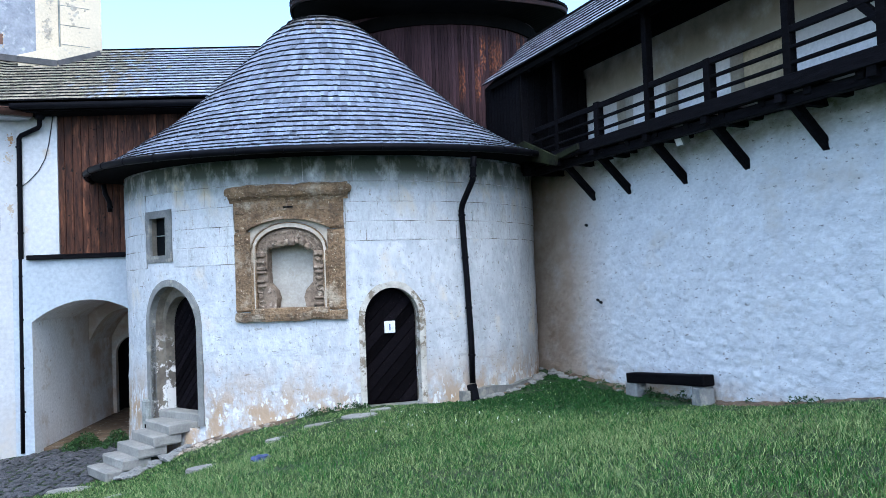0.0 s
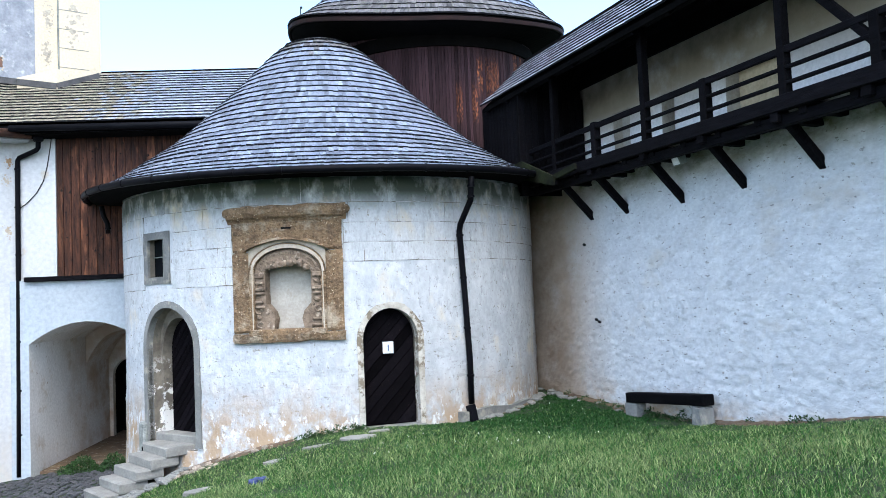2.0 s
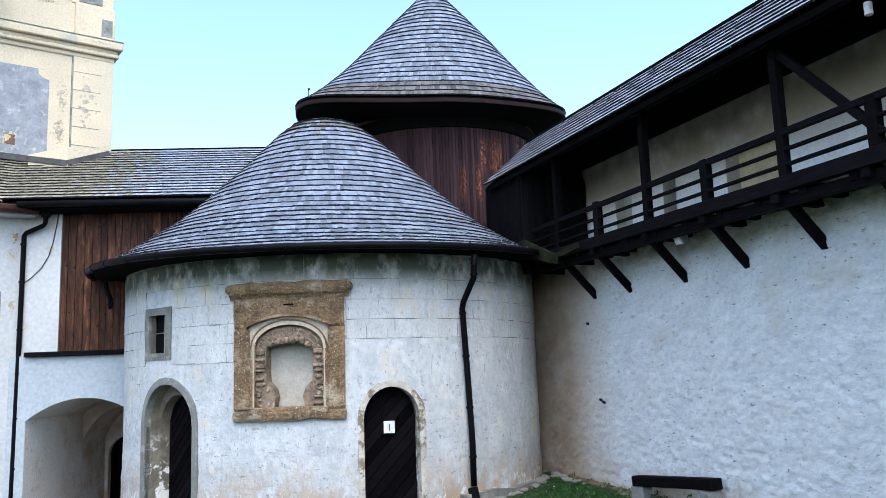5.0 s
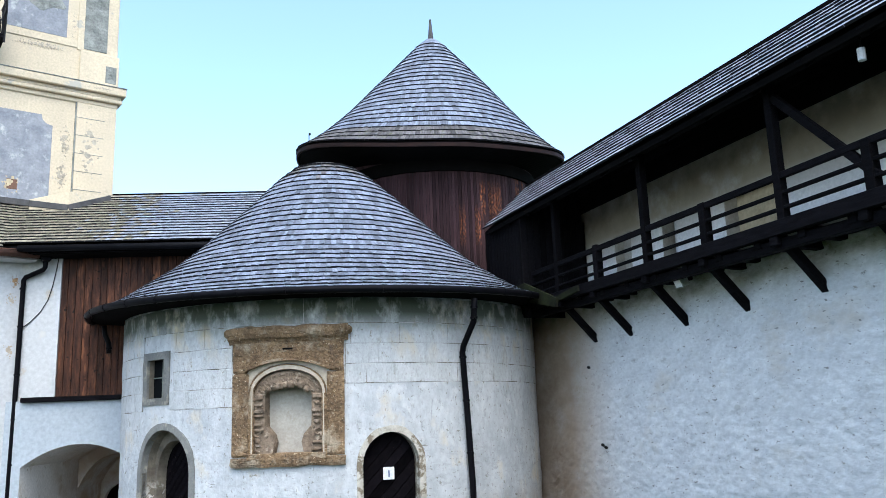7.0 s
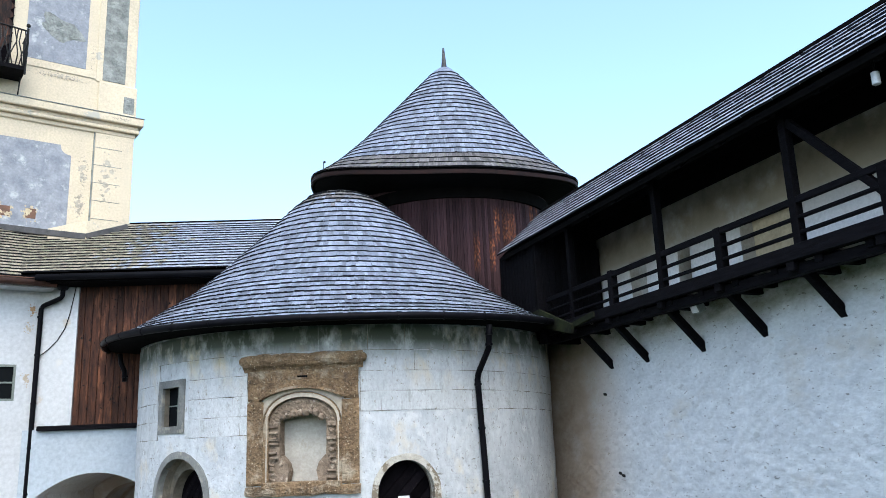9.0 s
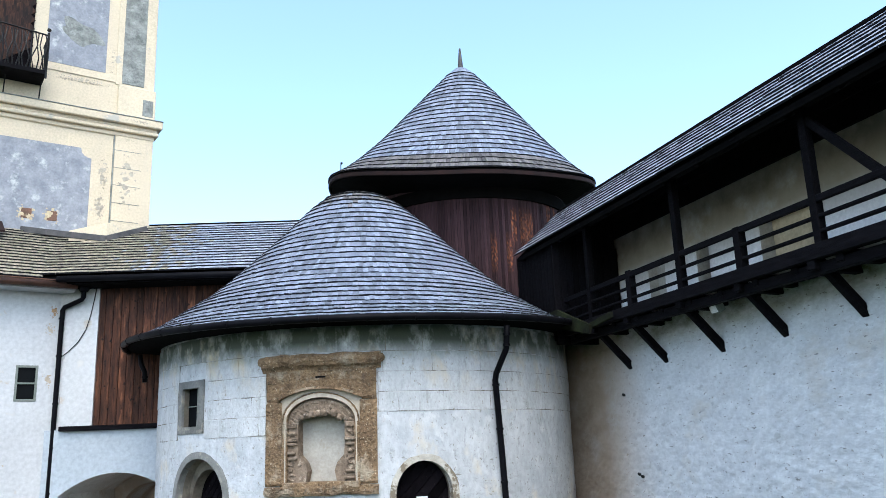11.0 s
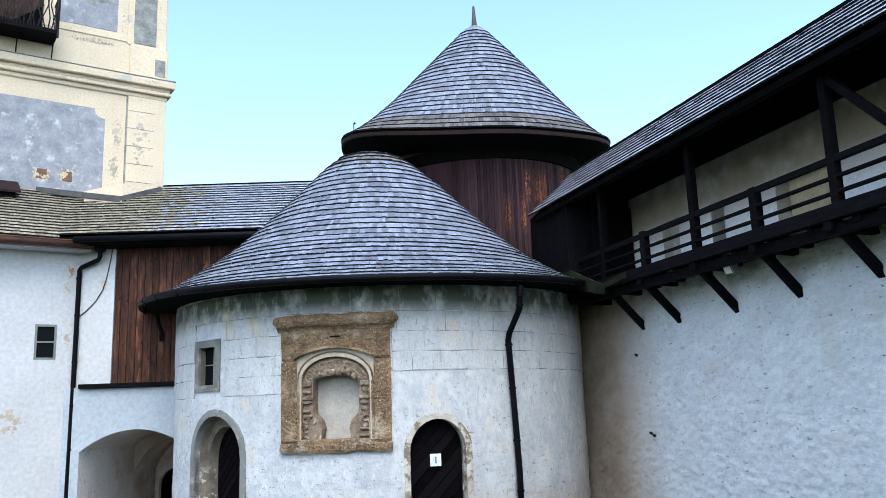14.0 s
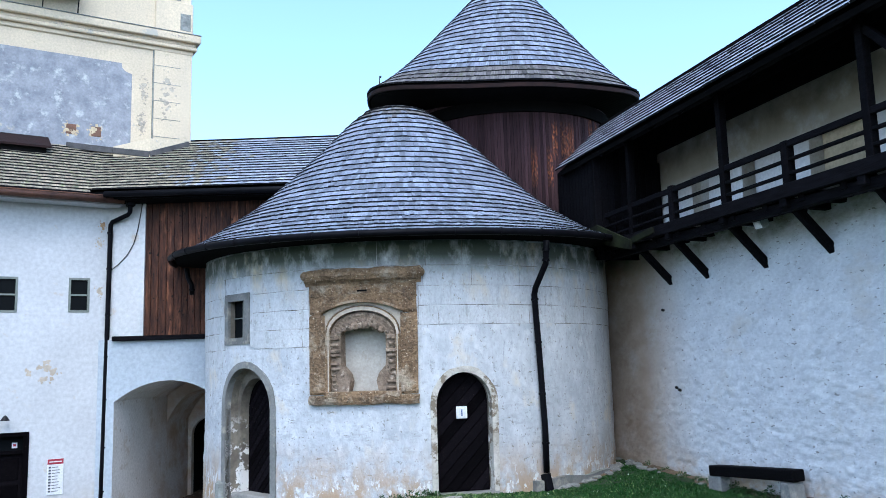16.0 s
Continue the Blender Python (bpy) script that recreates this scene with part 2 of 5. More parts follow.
M_DOOR = mat("dark stained plank", (0.0075, 0.0062, 0.0078), (0.0038, 0.0033, 0.0042), 5.0, 0.85, 0.6, 26, (3, 3, 3), vary=0.6, spec=0.02, stains_shade=(((0.04, 0.03, 0.027), 9.0, 0.62, 0.70, None, None),))
M_FRAME = mat("grey-green window paint", (0.22, 0.24, 0.21), (0.16, 0.18, 0.16), 4.0, 0.6, 0.3, 30)
M_SOIL = mat("grassy soil", (0.022, 0.042, 0.012), (0.014, 0.026, 0.009), 2.0, 0.95, 0.6, 30, stains_shade=(((0.06, 0.06, 0.03), 0.6, 0.54, 0.72, None, None),))
M_GRASS = mat("grass blade", (0.025, 0.115, 0.008), (0.008, 0.044, 0.004), 0.9, 0.7, 0.0, 30, vary=0.6, stains_shade=(((0.27, 0.33, 0.13), 0.45, 0.47, 0.60, None, None),))
M_CLOVER = mat("clover leaf", (0.015, 0.078, 0.006), (0.006, 0.036, 0.004), 1.5, 0.6, 0.0, 30, vary=0.5)
M_EARTH = mat("bare brown earth", (0.20, 0.135, 0.085), (0.11, 0.08, 0.055), 4.0, 0.95, 1.0, 20, depth=0.05, stains_shade=(((0.33, 0.29, 0.23), 6.0, 0.58, 0.64, None, None),))
M_STRAW = mat("dry grass stalk", (0.29, 0.34, 0.15), (0.15, 0.23, 0.08), 0.9, 0.8, 0.0, 30, vary=0.3)
M_COBBLE = mat("dark cobble", (0.085, 0.085, 0.09), (0.055, 0.055, 0.06), 5.0, 0.75, 0.6, 30, vary=0.3)
M_STEP = mat("worn stone step", (0.30, 0.29, 0.26), (0.21, 0.205, 0.19), 3.0, 0.85, 0.6, 26, vary=0.12)
M_RUBBLE = mat("rubble stone", (0.44, 0.39, 0.33), (0.22, 0.16, 0.11), 4.0, 0.9, 0.7, 20, vary=0.5)
M_LEAF = mat("bush leaf", (0.035, 0.085, 0.016), (0.018, 0.045, 0.010), 3.0, 0.6, 0.0, 30, vary=0.3)
M_FLOWER = mat("white clover head", (0.75, 0.75, 0.70), (0.7, 0.7, 0.62), 3.0, 0.8, 0.0)
M_WHITE = mat("white enamel", (0.80, 0.80, 0.80), (0.76, 0.76, 0.77), 3.0, 0.4, 0.05, 30)
M_BLUE = mat("blue print", (0.05, 0.09, 0.25), (0.05, 0.09, 0.22), 3.0, 0.5, 0.0)
M_RED = mat("dark red print", (0.35, 0.03, 0.05), (0.32, 0.03, 0.05), 3.0, 0.5, 0.0)
M_PRINT = mat("grey print", (0.10, 0.10, 0.11), (0.09, 0.09, 0.1), 3.0, 0.6, 0.0)
M_RAG = mat("blue-violet plastic", (0.05, 0.07, 0.19), (0.03, 0.045, 0.12), 6.0, 0.5, 0.2, 30)
M_MOSS = mat("mossy plank", (0.030, 0.035, 0.018), (0.014, 0.014, 0.012), 3.0, 0.95, 0.7, 20, spec=0.0)
M_BRICK = mat("bare brick", (0.20, 0.11, 0.075), (0.14, 0.085, 0.06), 6.0, 0.9, 0.8, 30)
# near-black colour supplies the darkness of spaces that get no light
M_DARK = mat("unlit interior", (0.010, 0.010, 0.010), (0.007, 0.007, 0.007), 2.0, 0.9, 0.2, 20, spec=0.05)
M_GLASS = bpy.data.materials.new("window glass")
M_GLASS.use_nodes = True
gp = M_GLASS.node_tree.nodes["Principled BSDF"]
gp.inputs["Base Color"].default_value, gp.inputs["Roughness"].default_value = (0.006, 0.007, 0.008, 1), 0.08
gp.inputs["Specular IOR Level"].default_value = 0.02


def sized(m, w, l, t):
    """The same material for unit pieces that are scaled to w x l x t."""
    c = m.copy()
    for n in c.node_tree.nodes:
        if n.type == "MAPPING":
            s = n.inputs["Scale"].default_value
            n.inputs["Scale"].default_value = (s[0] * w, s[1] * l, s[2] * t)
    return c


PIECE = {m.name: sized(m, 0.09, 0.4, 0.034) for m in (M_SHINGLE, M_SHINGLE_EAVE, M_SHINGLE_OLD, M_SHINGLE_PALE)}


# ---- building helpers ----
def part(name, bm, material, parent=None, label="", smooth=False):
    if isinstance(bm, bmesh.types.BMesh):
        bmesh.ops.recalc_face_normals(bm, faces=bm.faces)
        me = bpy.data.meshes.new(name)
        bm.to_mesh(me)
        bm.free()
    else:
        me = bm
    if smooth:
        for q in me.polygons:
            q.use_smooth = True
    if not me.materials:
        me.materials.append(material)
    ob = new(name, me)
    ob.parent = parent
    return tagged(ob, label)


def thing(name, m, label, category, group="", kind=""):
    ob = new(name)
    ob.empty_display_size = 0.2
    ob.matrix_world = m
    return tagged(ob, label, category, group, kind)


def box(bm, x0, x1, y0, y1, z0, z1, m=None, bevel=0.0):
    vs = [bm.verts.new((x, y, z)) for x in (x0, x1) for y in (y0, y1) for z in (z0, z1)]
    fs = [bm.faces.new([vs[i] for i in q]) for q in ((0, 1, 3, 2), (4, 6, 7, 5), (0, 4, 5, 1), (2, 3, 7, 6), (0, 2, 6, 4), (1, 5, 7, 3))]
    if bevel:
        es = list({e for f in fs for e in f.edges})
        r = bmesh.ops.bevel(bm, geom=es, offset=bevel, segments=1, affect="EDGES")
        vs = list({v for f in r["faces"] for v in f.verts} | {v for v in vs if v.is_valid})
    if m is not None:
        bmesh.ops.transform(bm, matrix=m, verts=vs)
    return vs


def boxed(x0, x1, y0, y1, z0, z1, bevel=0.006, m=None):
    bm = bmesh.new()
    box(bm, x0, x1, y0, y1, z0, z1, m, bevel)
    return bm


def beam(a, b, w, h, bevel=0.008):
    """A timber of section w x h from a to b."""
    a, b = Vector(a), Vector(b)
    d = b - a
    q = d.to_track_quat("X", "Z").to_matrix().to_4x4()
    return boxed(0, d.length, -w / 2, w / 2, -h / 2, h / 2, bevel, Matrix.Translation(a) @ q)


def tube(bm, pts, r, n=8, flat=1.0):
    pts = [Vector(p) for p in pts]
    rings, side = [], None
    for i, p in enumerate(pts):
        d = (pts[min(i + 1, len(pts) - 1)] - pts[max(i - 1, 0)]).normalized()
        if side is None:
            side = d.cross(Vector((0, 0, 1)))
            side = side if side.length > 0.05 else Vector((1, 0, 0))
        side = (side - d * side.dot(d)).normalized()
        up = side.cross(d)
        rings.append([bm.verts.new(p + side * (r * math.cos(k * math.tau / n)) + up * (r * flat * math.sin(k * math.tau / n))) for k in range(n)])
    for a, b in zip(rings, rings[1:]):
        for k in range(n):
            bm.faces.new((a[k], a[(k + 1) % n], b[(k + 1) % n], b[k]))
    bm.faces.new(rings[0])
    bm.faces.new(rings[-1][::-1])
    return bm


def arch(w, z0, spring, rise, n=14):
    """Outline (x, z) of an arched opening: up one jamb, over the arch and down the other."""
    h = w / 2
    return [(-h, z0)] + [(-h * math.cos(k * math.pi / n), spring + rise * math.sin(k * math.pi / n)) for k in range(n + 1)] + [(h, z0)]


def prism(bm, pts, d0, d1):
    a = [bm.verts.new((x, d0, z)) for x, z in pts]
    b = [bm.verts.new((x, d1, z)) for x, z in pts]
    bm.faces.new(a)
    bm.faces.new(b[::-1])
    for i in range(len(pts)):
        j = (i + 1) % len(pts)
        bm.faces.new((a[i], b[i], b[j], a[j]))
    return bm


def band(bm, outer, inner, d0, d1, inner_d1=None):
    """A band between two outlines of equal length, from depth d0 to d1; the inner edge may splay to inner_d1."""
    rows = [[bm.verts.new((x, d, z)) for x, z in o] for o, d in ((outer, d0), (inner, d0), (inner, d1 if inner_d1 is None else inner_d1), (outer, d1))]
    for i in range(len(outer) - 1):
        for a, b in ((0, 1), (1, 2), (2, 3), (3, 0)):
            bm.faces.new((rows[a][i], rows[a][i + 1], rows[b][i + 1], rows[b][i]))
    bm.faces.new([r[0] for r in rows])
    bm.faces.new([r[-1] for r in rows][::-1])
    return bm


def grid_mesh(name, P, close_u=False):
    """A mesh from an array of points [i, j, 3]."""
    ni, nj = P.shape[:2]
    idx = np.arange(ni * nj).reshape(ni, nj)
    if close_u:
        idx = np.vstack([idx, idx[:1]])
    q = np.stack([idx[:-1, :-1], idx[1:, :-1], idx[1:, 1:], idx[:-1, 1:]], -1).reshape(-1, 4)
    me = bpy.data.meshes.new(name)
    me.from_pydata(P.reshape(-1, 3).tolist(), [], q.tolist())
    return me


def cut(ob, cutters):
    """Openings cut through a wall for good."""
    for c in cutters:
        md = ob.modifiers.new("opening", "BOOLEAN")
        md.object, md.operation, md.solver, md.material_mode = c, "DIFFERENCE", "EXACT", "TRANSFER"
    dg = bpy.context.evaluated_depsgraph_get()
    me = bpy.data.meshes.new_from_object(ob.evaluated_get(dg))
    ob.modifiers.clear()
    old = ob.data
    ob.data = me
    bpy.data.meshes.remove(old)
    for c in cutters:
        d = c.data
        bpy.data.objects.remove(c)
        bpy.data.meshes.remove(d)


def chips(name, parent, material, label, cx, cz, sx, sz, count, front, r):
    """A cluster of small jagged flakes on a flat wall, one mesh."""
    bm = bmesh.new()
    for i in range(3 * count):
        a, q = r.uniform(0, math.tau), r.uniform(0, 1) ** 0.6
        x0, z0, size = cx + sx * q * math.cos(a), cz + sz * q * math.sin(a), r.uniform(0.12, 0.42) * min(sx, sz) * (1.2 - q)
        pts = [(x0 + size * k1 * math.cos(t), z0 + size * k1 * math.sin(t)) for t, k1 in zip(np.linspace(0, math.tau, 12)[:-1], r.uniform(0.45, 1.25, 11))]
        prism(bm, pts, front - 0.0002 * i, front + 0.02)
    return tagged(part(name, bm, material, parent, label), kind="stuff")


def rumple(x, y, z, amp, size, seed=0.0):
    return amp * noise.fractal(Vector((x / size + seed, y / size, z / size)), 0.6, 2.0, 4)


def relief_block(x0, x1, y0, y1, z0, z1, step, amp, size, seed=0.0):
    """A solid wall block whose front (y0) is an uneven grid."""
    nx, nz = max(2, int((x1 - x0) / step) + 1), max(2, int((z1 - z0) / step) + 1)
    P = np.zeros((nx, nz, 3))
    for i, x in enumerate(np.linspace(x0, x1, nx)):
        for j, z in enumerate(np.linspace(z0, z1, nz)):
            P[i, j] = (x, y0 + rumple(x, 0, z * 1.7, amp, size, seed), z)
    me = grid_mesh("relief", P)
    bm = bmesh.new()
    bm.from_mesh(me)
    bpy.data.meshes.remove(me)
    edge = [e for e in bm.edges if e.is_boundary]
    ext = bmesh.ops.extrude_edge_only(bm, edges=edge)
    nv = [v for v in ext["geom"] if isinstance(v, bmesh.types.BMVert)]
    for v in nv:
        v.co.y = y1
    bmesh.ops.contextual_create(bm, geom=[e for e in bm.edges if e.is_boundary])
    return bm


UNIT = np.array([(x, y, z) for x in (-0.5, 0.5) for y in (0, 1) for z in (0, 1)], float)
UNIT_FACES = np.array(((0, 1, 3, 2), (4, 6, 7, 5), (0, 4, 5, 1), (2, 3, 7, 6), (0, 2, 6, 4), (1, 5, 7, 3)))
UNIT_SHINGLE = UNIT.copy()
UNIT_SHINGLE[[3, 7], 2] = 0.45


def unit_mesh(name, verts, material):
    me = bpy.data.meshes.new(name)
    me.from_pydata(verts.tolist(), [], UNIT_FACES.tolist())
    me.materials.append(material)
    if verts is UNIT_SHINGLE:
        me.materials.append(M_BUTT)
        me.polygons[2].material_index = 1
    return me


def pieces(name, mats, near, parent, material, verts=UNIT_SHINGLE, most=300):
    """Box-like pieces at the poses mats (4 x 4 arrays): those with the lowest near value become parts, the rest one joined part."""
    order = sorted(range(len(mats)), key=lambda i: near[i])
    me = unit_mesh(name, verts, PIECE.get(material.name, material))
    for i in order[:most]:
        ob = new(name, me)
        ob.parent = parent
        ob.matrix_basis = Matrix(mats[i].tolist())
    rest = order[most:]
    if rest:
        A = np.stack([mats[i] for i in rest])
        h = np.c_[verts, np.ones(8)]
        V = np.einsum("nij,kj->nki", A, h)[..., :3].reshape(-1, 3)
        F = (UNIT_FACES[None] + 8 * np.arange(len(rest))[:, None, None]).reshape(-1, 4)
        jm = bpy.data.meshes.new(name + "_field")
        jm.from_pydata(V.tolist(), [], F.tolist())
        jm.materials.append(material)
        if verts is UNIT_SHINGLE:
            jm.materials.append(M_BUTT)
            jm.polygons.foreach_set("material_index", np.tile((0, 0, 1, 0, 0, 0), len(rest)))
        ob = new(name + "_field", jm)
        ob.parent = parent
        tagged(ob, kind="stuff")


def axes(o, ex, ey, ez):
    m = np.eye(4)
    m[:3, 0], m[:3, 1], m[:3, 2], m[:3, 3] = ex, ey, ez, o
    return m


def cone_shingles(profile, warp, pitch, width, rng, az0=-180, az1=180, th=0.038):
    """Shingle poses in rings up a roof of revolution; profile is (r, z) from the eave up, warp(az, r, z) shifts a point."""
    pr = np.array(profile, float)
    seg = np.r_[0, np.cumsum(np.hypot(*np.diff(pr, axis=0).T))]
    out, near = [], []
    rows = int(seg[-1] / pitch)

    def at(s, az):
        r, z = np.interp(s, seg, pr[:, 0]), np.interp(s, seg, pr[:, 1])
        return np.array(warp(az, r, z))

    for k in range(rows):
        s = k * pitch
        r = np.interp(s, seg, pr[:, 0])
        n = max(7, int(round(math.tau * r / width)))
        edges = np.cumsum(rng.uniform(0.6, 1.4, n))
        edges = np.r_[0, edges / edges[-1]] * 360 - 180 + rng.uniform(0, 9)
        for a0, a1 in zip(edges, edges[1:]):
            az = (a0 + a1) / 2
            if not az0 <= az <= az1:
                continue
            slip = rng.normal(0, 0.006)
            p, q = at(s + slip, az), at(min(s + pitch * 1.9, seg[-1]), az)
            e = at(s, az + 1.0) - at(s, az - 1.0)
            ex = e / np.linalg.norm(e)
            es = q - p
            ln = np.linalg.norm(es)
            if ln < 0.02:
                continue
            es /= ln
            nn = np.cross(ex, es)
            nn /= np.linalg.norm(nn)
            es2 = es * ln - nn * 0.034
            ln2 = np.linalg.norm(es2)
            es2 /= ln2
            nn2 = np.cross(ex, es2)
            tip = rng.normal(0, 0.05) if k else 0.0
            ex, nn2 = ex * math.cos(tip) + nn2 * math.sin(tip), nn2 * math.cos(tip) - ex * math.sin(tip)
            w = math.radians(a1 - a0) * r - 0.004
            out.append(axes(p + nn * (0.036 + rng.normal(0, 0.0015)), ex * max(w, 0.02), es2 * ln2, nn2 * th * rng.uniform(0.93, 1.08)))
            near.append(abs(az) * 0.02 + k * 0.6 + (100 if abs(az) > 80 else 0))
    return out, near


def plane_shingles(x0, x1, run, slope, pitch, width, rng, keep=None, th=0.034, base=(0, 0)):
    """Shingle poses up a plane that rises along +y with the given slope from (y, z) = base; run is its length in plan."""
    c = 1 / math.hypot(1, slope)
    es, nn, ex = np.array((0, c, slope * c)), np.array((0, -slope * c, c)), np.array((1.0, 0, 0))
    out, near = [], []
    for k in range(int(run / c / pitch)):
        x = x0 + rng.uniform(-width, 0)
        while x < x1:
            w = width * rng.uniform(0.6, 1.4)
            s = k * pitch + rng.normal(0, 0.003)
            p = np.array((x + w / 2, base[0], base[1])) + es * s
            x += w
            if keep and not keep(p):
                continue
            e2 = es * pitch * 1.9 - nn * 0.034
            l2 = np.linalg.norm(e2)
            e2 /= l2
            out.append(axes(p + nn * (0.036 + rng.normal(0, 0.0015)), ex * (w - 0.002), e2 * l2, np.cross(ex, e2) * th * rng.uniform(0.93, 1.08)))
            near.append(k * 0.5 + abs(p[0] - (x0 + x1) / 2) * 0.3)
    return out, near

# ---- plan ----
CX, CY, TR = -2.209, 18.066, 4.363          # round tower: axis and radius
M_T = pose(CX, CY, 0)
DX, DY, DR = 0.18, 21.0, 2.55               # upper drum behind it
M_D = pose(DX, DY, 0)
WALL_TURN = 20.4                            # curtain wall: local x runs towards the viewer, y into the wall
wa = radians(WALL_TURN)
M_R = Matrix(((math.sin(wa), math.cos(wa), 0, 8.16 * math.cos(wa) - 10 * math.sin(wa)),
              (-math.cos(wa), math.sin(wa), 0, 8.16 * math.sin(wa) + 10 * math.cos(wa)), (0, 0, 1, 0), (0, 0, 0, 1)))
JX, JY = -8.70, 17.0                        # where house and link building meet
M_L = pose(JX, JY, 0, 0, 0, 36)
M_W = pose(JX, JY, 0, 0, 0, 3)
M_C = M_L @ pose(0, 2.4, 0)

# ---- ground ----
KNOTS = np.array([(0, 0, 0.6), (-4, 0, 0.35), (5, 3, 1.0), (0, 6, 0.36), (3.2, 7, 0.62), (5.2, 9.5, 0.57), (4.7, 10.9, 0.31), (3.7, 13.3, 0.04), (2.9, 15.6, 0.09),
                  (2.2, 17.5, 0.10), (0.4, 14.6, -0.07), (-0.4, 14.1, 0.0), (-1.3, 13.8, 0.03), (-2.2, 13.7, -0.07), (-3.2, 13.8, -0.25), (-4.1, 13.9, -0.52),
                  (-5.7, 14.3, -1.03), (-6.5, 15.0, -1.08), (-8.7, 17.0, -1.2), (-7.0, 19.0, -1.2), (-4.5, 12.6, -0.80), (-6.5, 11.5, -1.0), (-10, 13, -1.2),
                  (-6, 7, -0.5), (-2.5, 9, -0.02), (0, 10, 0.12), (-12, 4, -0.8)])


def tps_kernel(d2):
    return np.where(d2 > 1e-9, d2 * np.log(d2 + 1e-12), 0)


kd = ((KNOTS[:, None, :2] - KNOTS[None, :, :2]) ** 2).sum(-1)
kp = np.c_[np.ones(len(KNOTS)), KNOTS[:, :2]]
KW = np.linalg.solve(np.block([[tps_kernel(kd) + 0.4 * np.eye(len(KNOTS)), kp], [kp.T, np.zeros((3, 3))]]), np.r_[KNOTS[:, 2], 0, 0, 0])


def heights(xy):
    xy = np.asarray(xy, float)
    c = np.clip(xy, (-14, -4), (7, 20))
    k = tps_kernel(((c[:, None] - KNOTS[None, :, :2]) ** 2).sum(-1))
    return np.clip(k @ KW[:-3] + np.c_[np.ones(len(c)), c] @ KW[-3:], -1.5, 1.6)


def ground_z(x, y):
    return float(heights([(x, y)])[0])


gx = np.r_[np.linspace(-400, -20, 12), np.arange(-18, 12.01, 0.25), np.linspace(15, 400, 12)]
gy = np.r_[np.linspace(-400, -10, 12), np.arange(-8, 24.01, 0.25), np.linspace(28, 400, 12)]
GX, GY = np.meshgrid(gx, gy, indexing="ij")
GZ = heights(np.c_[GX.ravel(), GY.ravel()]).reshape(GX.shape)
GZ += np.array([[0.02 * noise.noise(Vector((x * 1.3, y * 1.3, 0))) for y in gy] for x in gx])
ground = part("ground", grid_mesh("ground", np.stack([GX, GY, GZ], -1)), M_SOIL, None, "sloping grassy castle yard with worn soil", True)
tagged(ground, category="ground", kind="structure")

# ---- round tower ----
tower = thing("round_tower", M_T, "squat round whitewashed bastion with a shingled conical roof", "tower")


def wrap(bm, az0):
    """Bend a flat piece (x along, y outward from the wall face, z up) round the tower at azimuth az0."""
    for v in bm.verts:
        a = radians(az0) + v.co.x / TR
        r = TR + v.co.y
        v.co = Vector((r * math.sin(a), -r * math.cos(a), v.co.z))
    return bm


na, nz = 240, 58
P = np.zeros((na, nz, 3))
for i in range(na):
    a = math.tau * i / na
    for j in range(nz):
        z = -1.6 + 6.0 * j / (nz - 1)
        r = TR + rumple(math.sin(a) * TR, math.cos(a) * TR, z, 0.026 if z < 2.2 else 0.006, 0.42) + 0.05 * max(0, -z - 0.1)
        P[i, j] = (r * math.sin(a), -r * math.cos(a), z)
inner = P * np.array((0.72, 0.72, 1))
bm = bmesh.new()
vo = [[bm.verts.new(P[i, j]) for j in range(nz)] for i in range(na)]
vi = [[bm.verts.new(inner[i, j]) for j in (0, nz - 1)] for i in range(na)]
for i in range(na):
    k = (i + 1) % na
    for j in range(nz - 1):
        bm.faces.new((vo[i][j], vo[k][j], vo[k][j + 1], vo[i][j + 1]))
    bm.faces.new((vi[i][0], vi[i][1], vi[k][1], vi[k][0]))
    bm.faces.new((vo[i][-1], vo[k][-1], vi[k][1], vi[i][1]))
    bm.faces.new((vo[i][0], vi[i][0], vi[k][0], vo[k][0]))
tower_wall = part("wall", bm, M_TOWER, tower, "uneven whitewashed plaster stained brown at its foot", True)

AZ_D, AZ_L, AZ_W, AZ_S = 19.0, -36.2, -40.0, -3.6
cutters = []
for az, pts, d in ((AZ_D, arch(0.98, 0.0, 1.50, 0.53), -0.5), (AZ_L, arch(1.36, -0.30, 1.45, 0.74), -0.75)):
    c = part("cutter", wrap(prism(bmesh.new(), pts, 0.4, d), az), M_REVEAL)
    c.parent = tower
    cutters.append(c)
c = part("cutter", wrap(prism(bmesh.new(), [(-0.27, 2.74), (-0.27, 3.43), (0.27, 3.43), (0.27, 2.74)], 0.4, -0.6), AZ_W), M_REVEAL)
c.parent = tower
cutters.append(c)
c = part("cutter", wrap(prism(bmesh.new(), arch(1.24, 1.72, 2.75, 0.42), 0.4, -0.27), AZ_S), M_NICHE)
c.parent = tower
cutters.append(c)
bpy.context.view_layer.update()
cut(tower_wall, cutters)
for q in tower_wall.data.polygons:
    q.use_smooth = abs(q.normal.z) < 0.5 and q.area < 0.05

